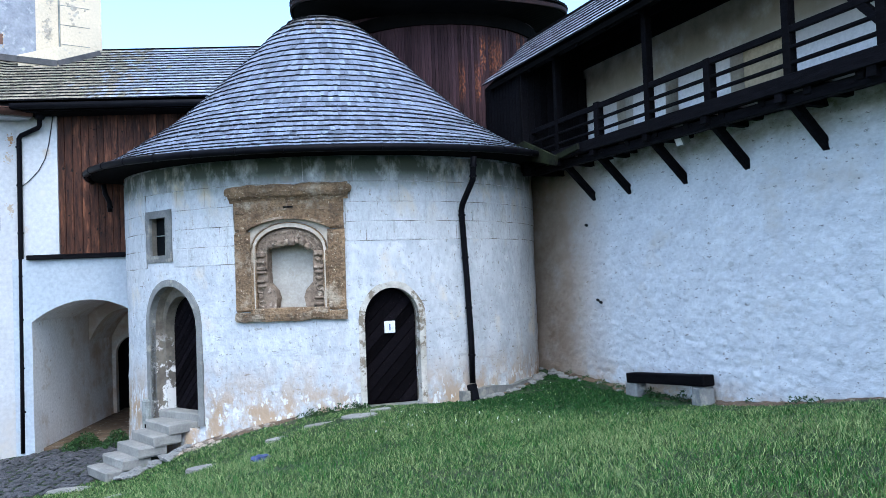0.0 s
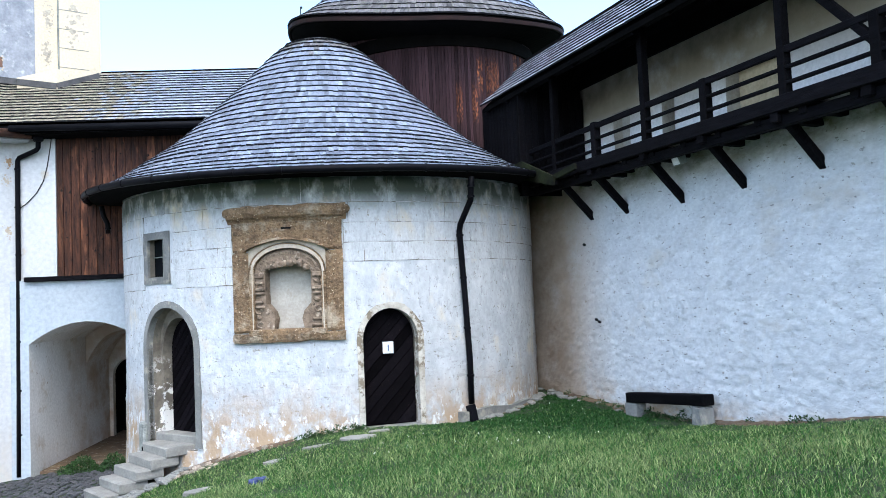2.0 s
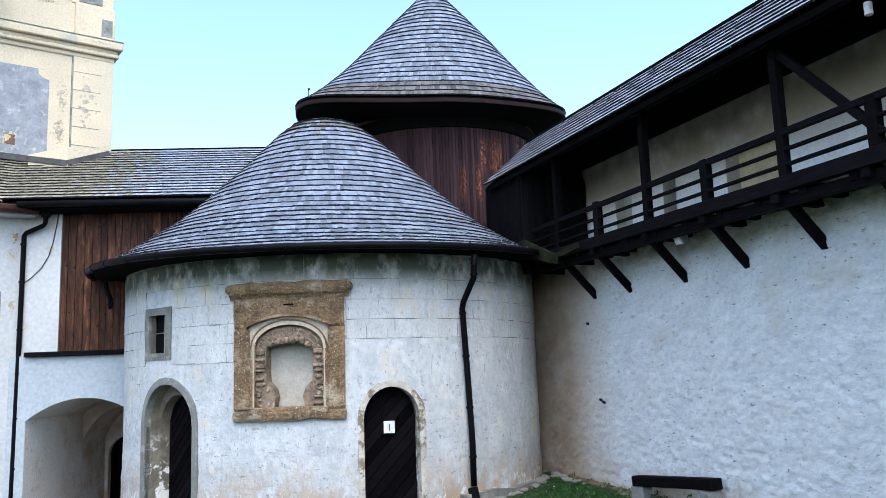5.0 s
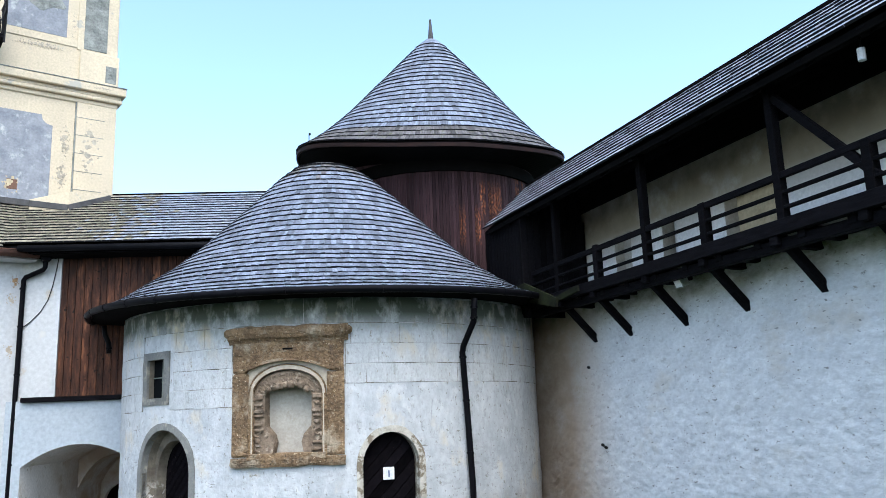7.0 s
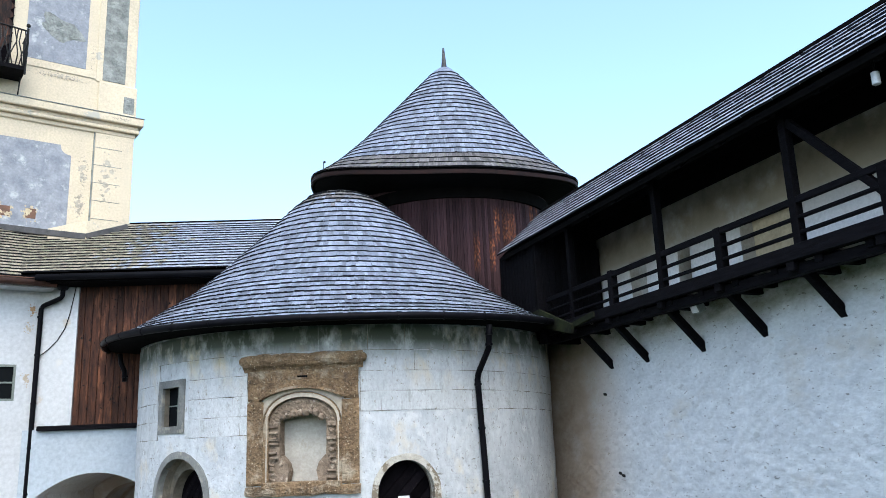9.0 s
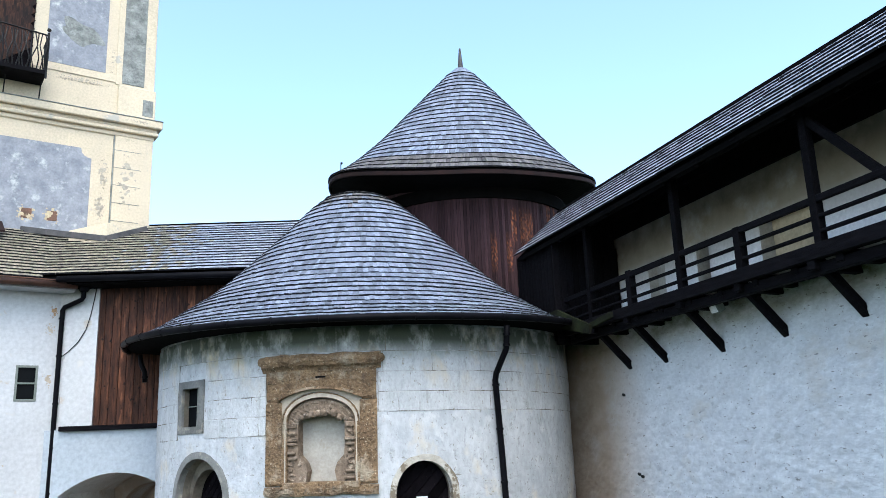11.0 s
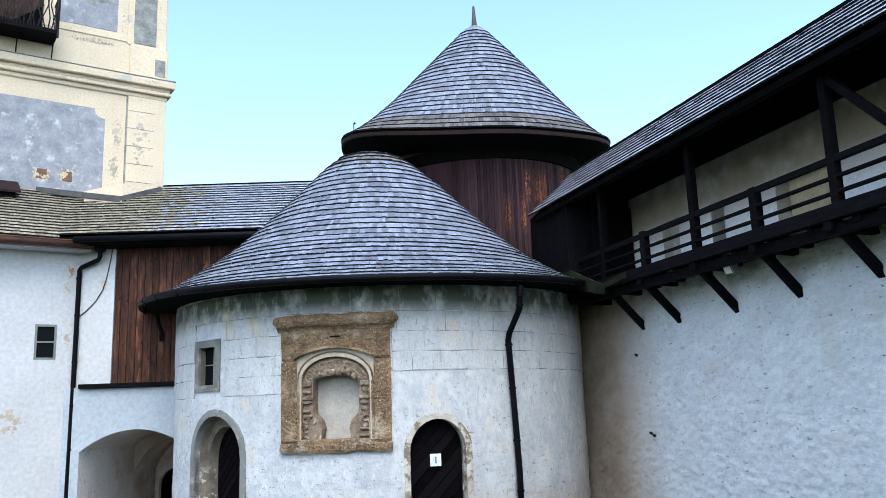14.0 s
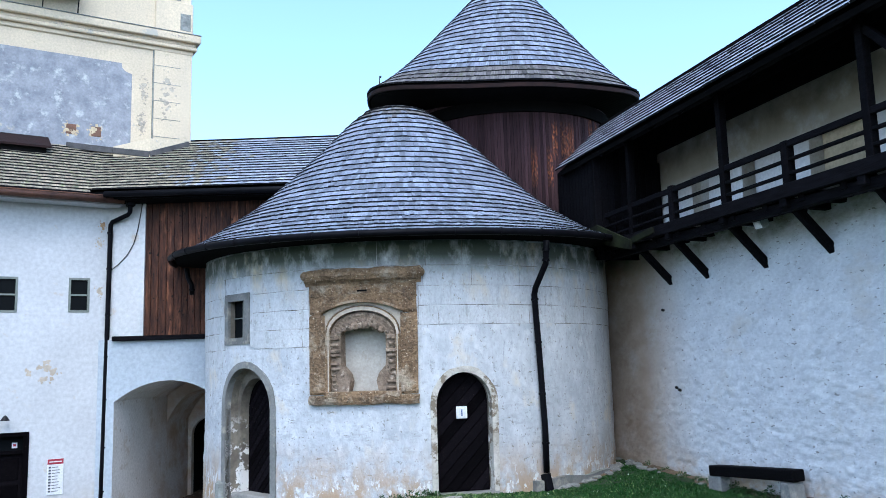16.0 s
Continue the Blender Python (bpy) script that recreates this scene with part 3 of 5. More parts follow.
# ashlar blocks of the upper courses
rng = np.random.default_rng(5)
holes = ((AZ_W, 0.44, 2.60, 3.58), (AZ_S, 0.97, 1.45, 3.85), (AZ_D, 0.62, -1, 2.16), (AZ_L, 0.84, -1, 2.34))
joint = bmesh.new()
course = [4.30, 3.86, 3.51, 3.17, 2.84, 2.52, 2.20]
for k, (z1, z0) in enumerate(zip(course, course[1:])):
    lo, hi = (-95, 95) if k < 4 else (-95, -14) if k == 4 else (-66, -27)
    a = lo + rng.uniform(0, 5)
    while a < hi:
        wdt = rng.uniform(0.62, 1.05)
        da = math.degrees(wdt / TR)
        spans = [(a, min(a + da, hi))]
        a += da
        for ha, hw, h0, h1 in holes:
            if z0 < h1 - 0.04 and z1 > h0 + 0.04:
                g = math.degrees(hw / TR)
                spans = [s for x0, x1 in spans for s in ((x0, min(x1, ha - g)), (max(x0, ha + g), x1)) if s[1] - s[0] > 1.2]
        for x0, x1 in spans:
            bm = bmesh.new()
            half = radians(x1 - x0) * TR / 2 - 0.005
            n = max(2, int(half / 0.12))
            pr = rng.uniform(0.012, 0.018) if k < 3 else rng.uniform(0.007, 0.010)
            jb = bmesh.new()
            for i in range(n):
                box(jb, -half - 0.007 + (2 * half + 0.014) * i / n, -half - 0.007 + (2 * half + 0.014) * (i + 1) / n, -0.05, 0.006, z0 - 0.001, z1 + 0.001)
            wrap(jb, (x0 + x1) / 2)
            tmp_me = bpy.data.meshes.new("joint")
            jb.to_mesh(tmp_me)
            jb.free()
            joint.from_mesh(tmp_me)
            bpy.data.meshes.remove(tmp_me)
            rows = []
            for i in range(n + 1):
                x = -half + 2 * half * i / n
                e = 0.006 if i in (0, n) else 0
                rows.append([bm.verts.new(p) for p in ((x, -0.05, z0 + 0.004), (x, pr - e, z0 + 0.005), (x, pr, z0 + 0.014), (x, pr, z1 - 0.014), (x, pr - e, z1 - 0.005), (x, -0.05, z1 - 0.004))])
            for r0, r1 in zip(rows, rows[1:]):
                for j in range(5):
                    bm.faces.new((r0[j], r1[j], r1[j + 1], r0[j + 1]))
            bm.faces.new(rows[0])
            bm.faces.new(rows[-1][::-1])
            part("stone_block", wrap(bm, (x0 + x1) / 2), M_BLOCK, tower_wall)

tagged(part("mortar_joint", joint, M_JOINT, tower_wall, "dark recessed joints between the blocks"), kind="stuff")

# lower roof
ROOF = [(5.0, 4.33), (4.70, 4.46), (4.30, 4.68), (3.30, 5.38), (2.72, 5.90), (2.08, 6.52), (1.46, 7.15), (1.06, 7.54), (0.74, 7.80), (0.48, 7.95)]


def roof_point(az, r, z):
    a = radians(az)
    lift = 0.12 * (r / 5.0) ** 5 * abs(math.sin(a)) ** 2
    return (r * math.sin(a) - 0.13 * min(1.0, max(0.0, 5 - r)) - 0.12 * max(0.0, 1 - r / 1.6), -r * math.cos(a), z + lift)


def revolve(profile, warp, n=96):
    return grid_mesh("revolved", np.array([[warp(360 * i / n, r, z) for r, z in profile] for i in range(n)], float), True)


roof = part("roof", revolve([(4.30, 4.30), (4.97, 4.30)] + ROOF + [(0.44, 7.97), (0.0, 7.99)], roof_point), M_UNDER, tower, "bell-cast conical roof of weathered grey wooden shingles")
sh, near = cone_shingles(ROOF, roof_point, 0.205, 0.09, np.random.default_rng(11), -125, 130)
# top rows darker: weathering, plus shade of the drum eave given by colour
tip = [m[2, 3] + rng.normal(0, 0.12) > 7.55 for m in sh]
for high, ma in ((False, M_SHINGLE), (True, M_SHINGLE_EAVE)):
    pieces("shingle", [m for m, q in zip(sh, tip) if q == high], [n for n, q in zip(near, tip) if q == high], roof, ma, most=50 if high else 250)
bm = bmesh.new()
tube(bm, [roof_point(a, 5.08, 4.325) for a in range(-112, 118, 3)], 0.062, 10)
gutter = part("gutter", bm, M_METAL, tower, "dark half-round metal gutter", True)
for a in range(-110, 116, 9):
    bm = bmesh.new()
    p = Vector(roof_point(a, 5.08, 4.325))
    d = Vector((math.cos(radians(a)), math.sin(radians(a)), 0))
    tube(bm, [p - d * 0.014, p + d * 0.014], 0.071, 10)
    part("bracket", bm, M_METAL, gutter)


def tp(az, out, z):
    a = radians(az)
    return Vector(((TR + out) * math.sin(a), -(TR + out) * math.cos(a), z))


bm = bmesh.new()
tube(bm, [tp(35.6, 0.66, 4.24), tp(35.6, 0.64, 4.10), tp(35.7, 0.60, 3.84), tp(36.9, 0.16, 3.46), tp(37.1, 0.10, 3.34), tp(37.9, 0.10, 2.2), tp(38.6, 0.10, 1.0), tp(38.5, 0.10, 0.25)], 0.054, 10)
pipe = part("downpipe", bm, M_METAL, tower, "crooked dark metal downpipe", True)
for az, o, z in ((35.6, 0.64, 4.08), (35.7, 0.61, 3.90), (37.2, 0.10, 3.26), (37.7, 0.10, 2.5), (38.2, 0.10, 1.6), (38.6, 0.10, 0.75)):
    part("clip", tube(bmesh.new(), [tp(az, o, z - 0.02), tp(az, o, z + 0.02)], 0.066, 10), M_METAL, pipe)
bm = boxed(-0.07, 0.07, -0.06, 0.07, 0, 0.36, 0.01, Matrix.Translation(tp(38.6, 0.16, -0.12)) @ pose(0, 0, 0, -16, 0, 38))
part("shoe", bm, M_METAL, pipe)
# second downpipe in the shade beside the link building
bm = tube(bmesh.new(), [tp(-88, 0.62, 4.2), tp(-88, 0.5, 4.0), tp(-84, 0.12, 3.7), tp(-84, 0.10, 3.0)], 0.085, 10)
part("downpipe", bm, M_METAL, tower, "short dark downpipe stub", True)

bm = tube(bmesh.new(), [tp(-71, 0.40, 4.30), tp(-71, 0.37, 4.10), tp(-71, 0.30, 3.95), tp(-71, 0.29, 3.74)], 0.05, 8)
outlet = part("downpipe", bm, M_METAL, tower, "short crooked gutter outlet", True)
part("clip", tube(bmesh.new(), [tp(-71, 0.29, 3.82), tp(-71, 0.29, 3.86)], 0.066, 8), M_METAL, outlet)

# carved stone frame with niche
frame_stone = part("carved_niche", wrap(band(bmesh.new(), [(-0.72, 1.70)] + arch(1.30, 1.70, 2.76, 0.44)[1:-1] + [(0.72, 1.70)], arch(1.14, 1.72, 2.73, 0.38), 0.035, -0.05), AZ_S), M_STONE, tower, "weathered brown sandstone window frame, walled up")
for x0, x1, z0, z1, o in ((-0.94, -0.66, 1.695, 3.055, 0.05), (0.66, 0.94, 1.695, 3.055, 0.05), (-0.95, 0.95, 1.54, 1.69, 0.085), (-0.94, -0.70, 3.06, 3.60, 0.046), (0.70, 0.94, 3.06, 3.60, 0.046), (-0.94, 0.94, 3.33, 3.60, 0.050)):
    n = 10 if x1 - x0 > 1 else 3
    bm = bmesh.new()
    rows = []
    for i in range(n + 1):
        x = x0 + (x1 - x0) * i / n
        w1 = rng.normal(0, 0.012)
        rows.append([bm.verts.new((x + (rng.normal(0, 0.008) if i in (0, n) else 0), d, z)) for d, z in ((-0.06, z0), (o - 0.02, z0 + w1 * 0.6), (o + w1 * 0.5, z0 + 0.04), (o + w1 * 0.5, z1 - 0.04), (o - 0.02, z1 + w1 * 0.4), (-0.06, z1))])
    for r0, r1 in zip(rows, rows[1:]):
        for j in range(5):
            bm.faces.new((r0[j], r1[j], r1[j + 1], r0[j + 1]))
    bm.faces.new(rows[0])
    bm.faces.new(rows[-1][::-1])
    part("stone", wrap(bm, AZ_S), M_STONE, frame_stone)
# spandrels beside the arch
for s in (-1, 1):
    top = [(s * 0.655 * math.cos(t), 2.76 + 0.45 * math.sin(t)) for t in np.linspace(0, math.pi / 2, 9)]
    bm = prism(bmesh.new(), top + [(0, 3.31), (s * 0.67, 3.31)], -0.05, 0.037)
    part("lunette", wrap(bm, AZ_S), M_FILLET, frame_stone, "pale plaster under the hood moulding")
# low hood moulding over the niche
hood = [(0.70 * t, 3.25 - 0.17 * t * t) for t in np.linspace(-1, 1, 15)]
part("stone", wrap(band(bmesh.new(), [(x * 1.0, 3.40) for x, z in hood], hood, 0.052, -0.05), AZ_S), M_STONE, frame_stone)
part("hood_mould", wrap(band(bmesh.new(), [(x * 1.03, z + 0.045) for x, z in hood], hood, 0.125, -0.02), AZ_S), M_STONE, frame_stone, "worn segmental hood moulding")
for s in (-1, 1):
    bm = bmesh.new()
    bmesh.ops.create_icosphere(bm, subdivisions=2, radius=0.10, matrix=pose(s * 1.00, 0.08, 3.74) @ Matrix.Diagonal((0.9, 0.9, 0.85, 1)))
    part("knob", wrap(bm, AZ_S), M_STONE, frame_stone, smooth=True)
# cornice: a rolled moulding with worn ends
bm = bmesh.new()
rows = []
for i in range(17):
    x = -1.02 + 2.04 * i / 16
    k = 0.75 if i in (0, 16) else 1.0
    w1 = rng.normal(0, 0.010)
    rows.append([bm.verts.new((x, d * k, z + w1)) for d, z in ((-0.05, 3.56), (0.05, 3.56), (0.075, 3.60), (0.13, 3.64), (0.165, 3.71), (0.15, 3.79), (0.10, 3.83), (-0.05, 3.85))])
for r0, r1 in zip(rows, rows[1:]):
    for j in range(7):
        bm.faces.new((r0[j], r1[j], r1[j + 1], r0[j + 1]))
bm.faces.new(rows[0])
bm.faces.new(rows[-1][::-1])
part("cornice", wrap(bm, AZ_S), M_STONE, frame_stone, "worn sandstone cornice")
# inner carved jambs and arch, broken at the middle
for s in (-1, 1):
    pts = [(s * 0.60, 1.73), (s * 0.60, 2.72), (s * 0.40, 2.72), (s * 0.40, 2.36), (s * 0.39, 2.18), (s * 0.27, 2.05), (s * 0.23, 1.92), (s * 0.27, 1.73)]
    part("jamb", wrap(prism(bmesh.new(), pts, -0.28, -0.035), AZ_S), M_CARVED, frame_stone)
    z = 1.78
    while z < 2.66:
        kind, hh = int(rng.integers(3)), rng.uniform(0.07, 0.15)
        x = s * (0.50 + rng.uniform(-0.02, 0.02))
        bm = bmesh.new()
        if kind == 0:
            box(bm, x - 0.085, x + 0.085, -0.05, 0.012, z, z + 0.045, None, 0.012)
        elif kind == 1:
            tube(bm, [(x + 0.06 * math.cos(q), -0.02, z + 0.05 + 0.05 * math.sin(q)) for q in np.linspace(0.4, 5.2, 9)], 0.017, 6)
        else:
            bmesh.ops.create_icosphere(bm, subdivisions=1, radius=0.06, matrix=pose(x, -0.03, z + 0.06, *rng.uniform(0, 90, 3)) @ Matrix.Diagonal((1.1, 0.8, 0.7, 1)))
        part("carving", wrap(bm, AZ_S), M_CARVED, frame_stone)
        z += hh
    part("capital", wrap(boxed(s * 0.50 - 0.10, s * 0.50 + 0.10, -0.06, 0.02, 2.40, 2.46, 0.012), AZ_S), M_CARVED, frame_stone)
    part("capital", wrap(boxed(s * 0.50 - 0.08, s * 0.50 + 0.08, -0.06, 0.01, 2.62, 2.70, 0.012), AZ_S), M_CARVED, frame_stone)
    part("string", wrap(boxed(s * 0.60 - 0.014, s * 0.60 + 0.014, -0.04, 0.040, 1.68, 2.74, 0.008), AZ_S), M_FILLET, frame_stone, "pale plaster fillet")
part("string", wrap(band(bmesh.new(), arch(1.25, 2.70, 2.74, 0.44), arch(1.17, 2.70, 2.73, 0.385), 0.040, -0.04), AZ_S), M_FILLET, frame_stone, "pale plaster fillet")
part("stone", wrap(boxed(-0.66, 0.66, -0.30, 0.095, 1.64, 1.75, 0.012), AZ_S), M_STONE, frame_stone)
bm = bmesh.new()
band(bm, [(x, z) for x, z in arch(1.14, 2.70, 2.72, 0.37)], [(x, z) for x, z in arch(0.80, 2.70, 2.70, 0.16)], -0.02, -0.20)
part("arch", wrap(bm, AZ_S), M_CARVED, frame_stone)
for grow, n_ in ((-0.04, 15), (0.045, 21)):
    for i in range(n_):
        t = math.pi * (i + 0.5) / n_
        x, z = -(0.47 + grow) * math.cos(t), 2.72 + (0.27 + grow) * math.sin(t)
        bm = bmesh.new()
        bmesh.ops.create_icosphere(bm, subdivisions=1, radius=rng.uniform(0.022, 0.036), matrix=pose(x, -0.02, z, 0, rng.uniform(0, 90), 0) @ Matrix.Diagonal((1.5, 0.7, 0.8, 1)))
        part("carving", wrap(bm, AZ_S), M_CARVED, frame_stone)
# the slot is a black bar on the stone, its inner shade only colour
part("slot", wrap(boxed(-0.07, 0.10, 0.03, 0.056, 3.435, 3.465, 0.004), AZ_S), M_DARK, frame_stone, "narrow dark slot in the lintel")
for i in range(8):
    bm = bmesh.new()
    bmesh.ops.create_icosphere(bm, subdivisions=1, radius=rng.uniform(0.045, 0.085), matrix=pose(-0.32 + 0.64 * i / 7, -0.035, 2.79 + 0.07 * math.sin(math.pi * i / 7) + rng.uniform(-0.03, 0.03)) @ pose(0, 0, 0, *rng.uniform(0, 90, 3)))
    part("broken_edge", wrap(bm, AZ_S), M_CARVED, frame_stone)

# small window
win = part("window", wrap(band(bmesh.new(), [(-0.41, 2.62), (-0.41, 3.56), (0.41, 3.56), (0.41, 2.62), (-0.41, 2.62)], [(-0.265, 2.745), (-0.265, 3.425), (0.265, 3.425), (0.265, 2.745), (-0.265, 2.745)], 0.03, -0.02), AZ_W), M_GREYSTONE, tower, "small window with a plain grey stone frame")
part("pane", wrap(boxed(-0.28, 0.28, -0.13, -0.115, 2.73, 3.44, 0.002), AZ_W), M_GLASS, win)
part("bar", wrap(boxed(0.045, 0.065, -0.112, -0.095, 2.74, 3.43, 0.003), AZ_W), M_FRAME, win)
part("bar", wrap(boxed(-0.27, 0.27, -0.112, -0.095, 3.10, 3.12, 0.003), AZ_W), M_FRAME, win)

# door with the number plate
jag = [(x * (1 + rng.normal(0, 0.018)), z * (1 + rng.normal(0, 0.008))) for x, z in arch(1.18, -0.02, 1.50, 0.63)]
sur = band(bmesh.new(), jag, arch(0.97, -0.02, 1.50, 0.525), 0.028, -0.12)
door = part("door", wrap(prism(bmesh.new(), arch(0.97, 0.02, 1.50, 0.52), -0.22, -0.18), AZ_D), M_DOOR, tower, "dark arched plank door with diagonal boards")
part("surround", wrap(sur, AZ_D), M_SURR, tower, "worn chipped plaster surround")


def clip_poly(poly, nx, nz_, c):
    out = []
    for (ax, az_), (bx, bz) in zip(poly, poly[1:] + poly[:1]):
        da, db = ax * nx + az_ * nz_ - c, bx * nx + bz * nz_ - c
        if da <= 0:
            out.append((ax, az_))
        if da * db < 0:
            t = da / (da - db)
            out.append((ax + t * (bx - ax), az_ + t * (bz - az_)))
    return out


def door_planks(outline, az, depth, pitch, parent, lean=1):
    k = math.sqrt(0.5)
    c = -3.0
    while c < 3.0:
        pl = clip_poly(clip_poly(outline, -lean * k, k, c + pitch - 0.007), lean * k, -k, -c - 0.007)
        if len(pl) > 2:
            part("plank", wrap(prism(bmesh.new(), pl, depth, depth + 0.028), az), M_DOOR, parent)
        c += pitch


door_planks(arch(0.93, 0.05, 1.50, 0.50), AZ_D, -0.185, 0.165, door)
part("sill", wrap(boxed(-0.56, 0.56, -0.3, 0.10, -0.12, 0.025, 0.012), AZ_D), M_GREYSTONE, tower, "low stone door sill")
plate = thing("number_plate", M_T, "white plate with a blue number one on the door", "sign")
part("plate", wrap(boxed(-0.10, 0.10, -0.150, -0.135, 1.24, 1.445, 0.004), AZ_D - 0.2), M_WHITE, plate)
fc = bpy.data.curves.new("digit", "FONT")
fc.body, fc.size, fc.extrude, fc.align_x, fc.offset = "1", 0.15, 0.002, "CENTER", 0.003
tmp = new("digit_source", fc)
bpy.context.view_layer.update()
me = bpy.data.meshes.new_from_object(tmp.evaluated_get(bpy.context.evaluated_depsgraph_get()))
bpy.data.objects.remove(tmp)
bm = bmesh.new()
bm.from_mesh(me)
for v in bm.verts:
    v.co = Vector((v.co.x, -0.131 + v.co.z, 1.288 + v.co.y))
part("digit", wrap(bm, AZ_D - 0.2), M_BLUE, plate)

# deep arched doorway over the steps
part("surround", wrap(band(bmesh.new(), arch(1.60, -0.25, 1.45, 0.86), arch(1.36, -0.25, 1.45, 0.74), 0.03, -0.10), AZ_L), M_GREYSTONE, tower, "grey stone arch moulding")
part("reveal", wrap(band(bmesh.new(), arch(1.38, -0.22, 1.45, 0.75), arch(1.14, -0.22, 1.38, 0.62), -0.24, -0.50), AZ_L), M_REVEAL, tower, "stepped doorway reveal with flaking paint")
ld = part("door", wrap(prism(bmesh.new(), arch(1.18, -0.2, 1.38, 0.63), -0.50, -0.44), AZ_L), M_DOOR, tower, "dark plank door deep in its arch")
door_planks(arch(1.12, -0.18, 1.38, 0.60), AZ_L, -0.44, 0.12, ld)
part("sill", wrap(boxed(-0.66, 0.66, -0.6, -0.10, -0.40, -0.07, 0.02), AZ_L), M_STEP, tower, "worn stone threshold")
part("corner_stone", wrap(boxed(-0.94, -0.70, -0.05, 0.10, -0.75, 0.12, 0.035), AZ_L), M_BARE, tower, "dark stone stub at the doorway foot")
bm = bmesh.new()
band(bm, [(x, 0.13 + 0.02 * math.sin(x * 5) - 0.03 * x) for x in np.linspace(-0.42, 1.9, 15)], [(x, -0.35) for x in np.linspace(-0.42, 1.9, 15)], 0.10, -0.06)
part("plinth", wrap(bm, 41), M_GREYSTONE, tower, "low grey stone plinth beside the downpipe")
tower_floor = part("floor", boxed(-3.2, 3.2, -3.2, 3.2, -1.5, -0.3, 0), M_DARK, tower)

# ---- upper drum ----
drum = thing("upper_tower", M_D, "timber-clad round tower top with a shingled cone and finial", "tower")


def drum_point(az, r, z):
    a = radians(az)
    w = 1 + 0.085 * math.exp(-((az + 52) / 30) ** 2) * min(1, r / 3.5) ** 3
    x = r * w * math.sin(a)
    x *= 0.97 if x > 0 else 1.0
    return (x, -r * w * math.cos(a), z + (0.60 * (x / 3.5) ** 2 if x < 0 else 0.48 * (x / 3.5) ** 4))


drum_wall = part("wall", revolve([(DR - 0.05, 3.5), (DR - 0.05, 8.9)], lambda az, r, z: (r * math.sin(radians(az)), -r * math.cos(radians(az)), z), 72), M_UNDER, drum, "vertical dark red-brown boards")
nb = 210
mats_, near_ = [], []
for i in range(nb):
    a = math.tau * i / nb
    if -1.9 < (a + math.pi) % math.tau - math.pi < 1.9:
        ex, ey = np.array((math.cos(a), math.sin(a), 0)), np.array((0, 0, 1.0))
        o = np.array((math.sin(a), -math.cos(a), 0)) * (DR + rng.uniform(-0.008, 0.008)) + np.array((0, 0, 3.6))
        mats_.append(axes(o, ex * (math.tau * DR / nb - 0.008), ey * 5.2, np.array((math.sin(a), -math.cos(a), 0)) * 0.025))
        near_.append(i)
worn = []
for m in mats_:
    az = math.atan2(m[0, 3], -m[1, 3]) + rng.normal(0, 0.05)
    worn.append(-1 if rng.random() > 0.45 or not 0.22 < az < 1.1 else 0 if az > 0.66 else 1 if az > 0.45 else 2)
for k in (-1, 0, 1, 2):
    pieces("board", [m for m, q in zip(mats_, worn) if q == k], [n for n, q in zip(near_, worn) if q == k], drum_wall, M_DRUM if k < 0 else M_DRUM_WORN[k], UNIT)
# added near-black ring that imitates eave shade on the board tops
part("wall_plate", revolve([(2.50, 7.93), (2.63, 7.93), (2.63, 8.24), (2.50, 8.24)], lambda az, r, z: (r * math.sin(radians(az)), -r * math.cos(radians(az)), z), 72), M_UNDER, drum, "dark ring in place of the shade under the eave")
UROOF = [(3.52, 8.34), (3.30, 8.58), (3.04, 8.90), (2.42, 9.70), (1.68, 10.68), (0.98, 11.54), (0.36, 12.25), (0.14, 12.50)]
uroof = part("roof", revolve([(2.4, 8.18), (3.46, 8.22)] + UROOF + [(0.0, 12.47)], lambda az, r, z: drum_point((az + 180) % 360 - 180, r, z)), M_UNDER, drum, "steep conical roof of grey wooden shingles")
sh, near = cone_shingles(UROOF, drum_point, 0.215, 0.09, np.random.default_rng(12), -120, 120)
skirt = [m[2, 3] - drum_point(math.degrees(math.atan2(m[0, 3], -m[1, 3])), math.hypot(m[0, 3], m[1, 3]), 0)[2] < 8.78 for m in sh]
for low, ma in ((False, M_SHINGLE), (True, M_SHINGLE_EAVE)):
    pieces("shingle", [m for m, q in zip(sh, skirt) if q == low], [n for n, q in zip(near, skirt) if q == low], uroof, ma, most=150)
bm = bmesh.new()
ring = [[bm.verts.new(drum_point(a, r, z)) for r, z in ((3.50, 8.22), (3.545, 8.22), (3.545, 8.31), (3.50, 8.31))] for a in range(-125, 126, 4)]
for r0, r1 in zip(ring, ring[1:]):
    for j in range(4):
        bm.faces.new((r0[j], r1[j], r1[(j + 1) % 4], r0[(j + 1) % 4]))
part("fascia", bm, M_FASCIA, drum, "curved brown fascia board")
bm = bmesh.new()
bmesh.ops.create_cone(bm, segments=12, radius1=0.20, radius2=0.10, depth=0.14, cap_ends=True, matrix=pose(0, 0, 12.48))
bmesh.ops.create_cone(bm, segments=12, radius1=0.085, radius2=0.025, depth=0.66, cap_ends=True, matrix=pose(0, 0, 12.83))
part("finial", bm, M_LEAD, drum, "pointed wooden finial")
bm = tube(bmesh.new(), [drum_point(-66, 3.3, 8.58), Vector(drum_point(-66, 3.3, 8.58)) + Vector((0, 0, 0.28))], 0.012, 6)
bmesh.ops.create_icosphere(bm, subdivisions=1, radius=0.035, matrix=Matrix.Translation(Vector(drum_point(-66, 3.3, 8.58)) + Vector((0.02, 0, 0.30))))
part("roof_hook", bm, M_IRON, drum, "tiny iron ornament on the eave")

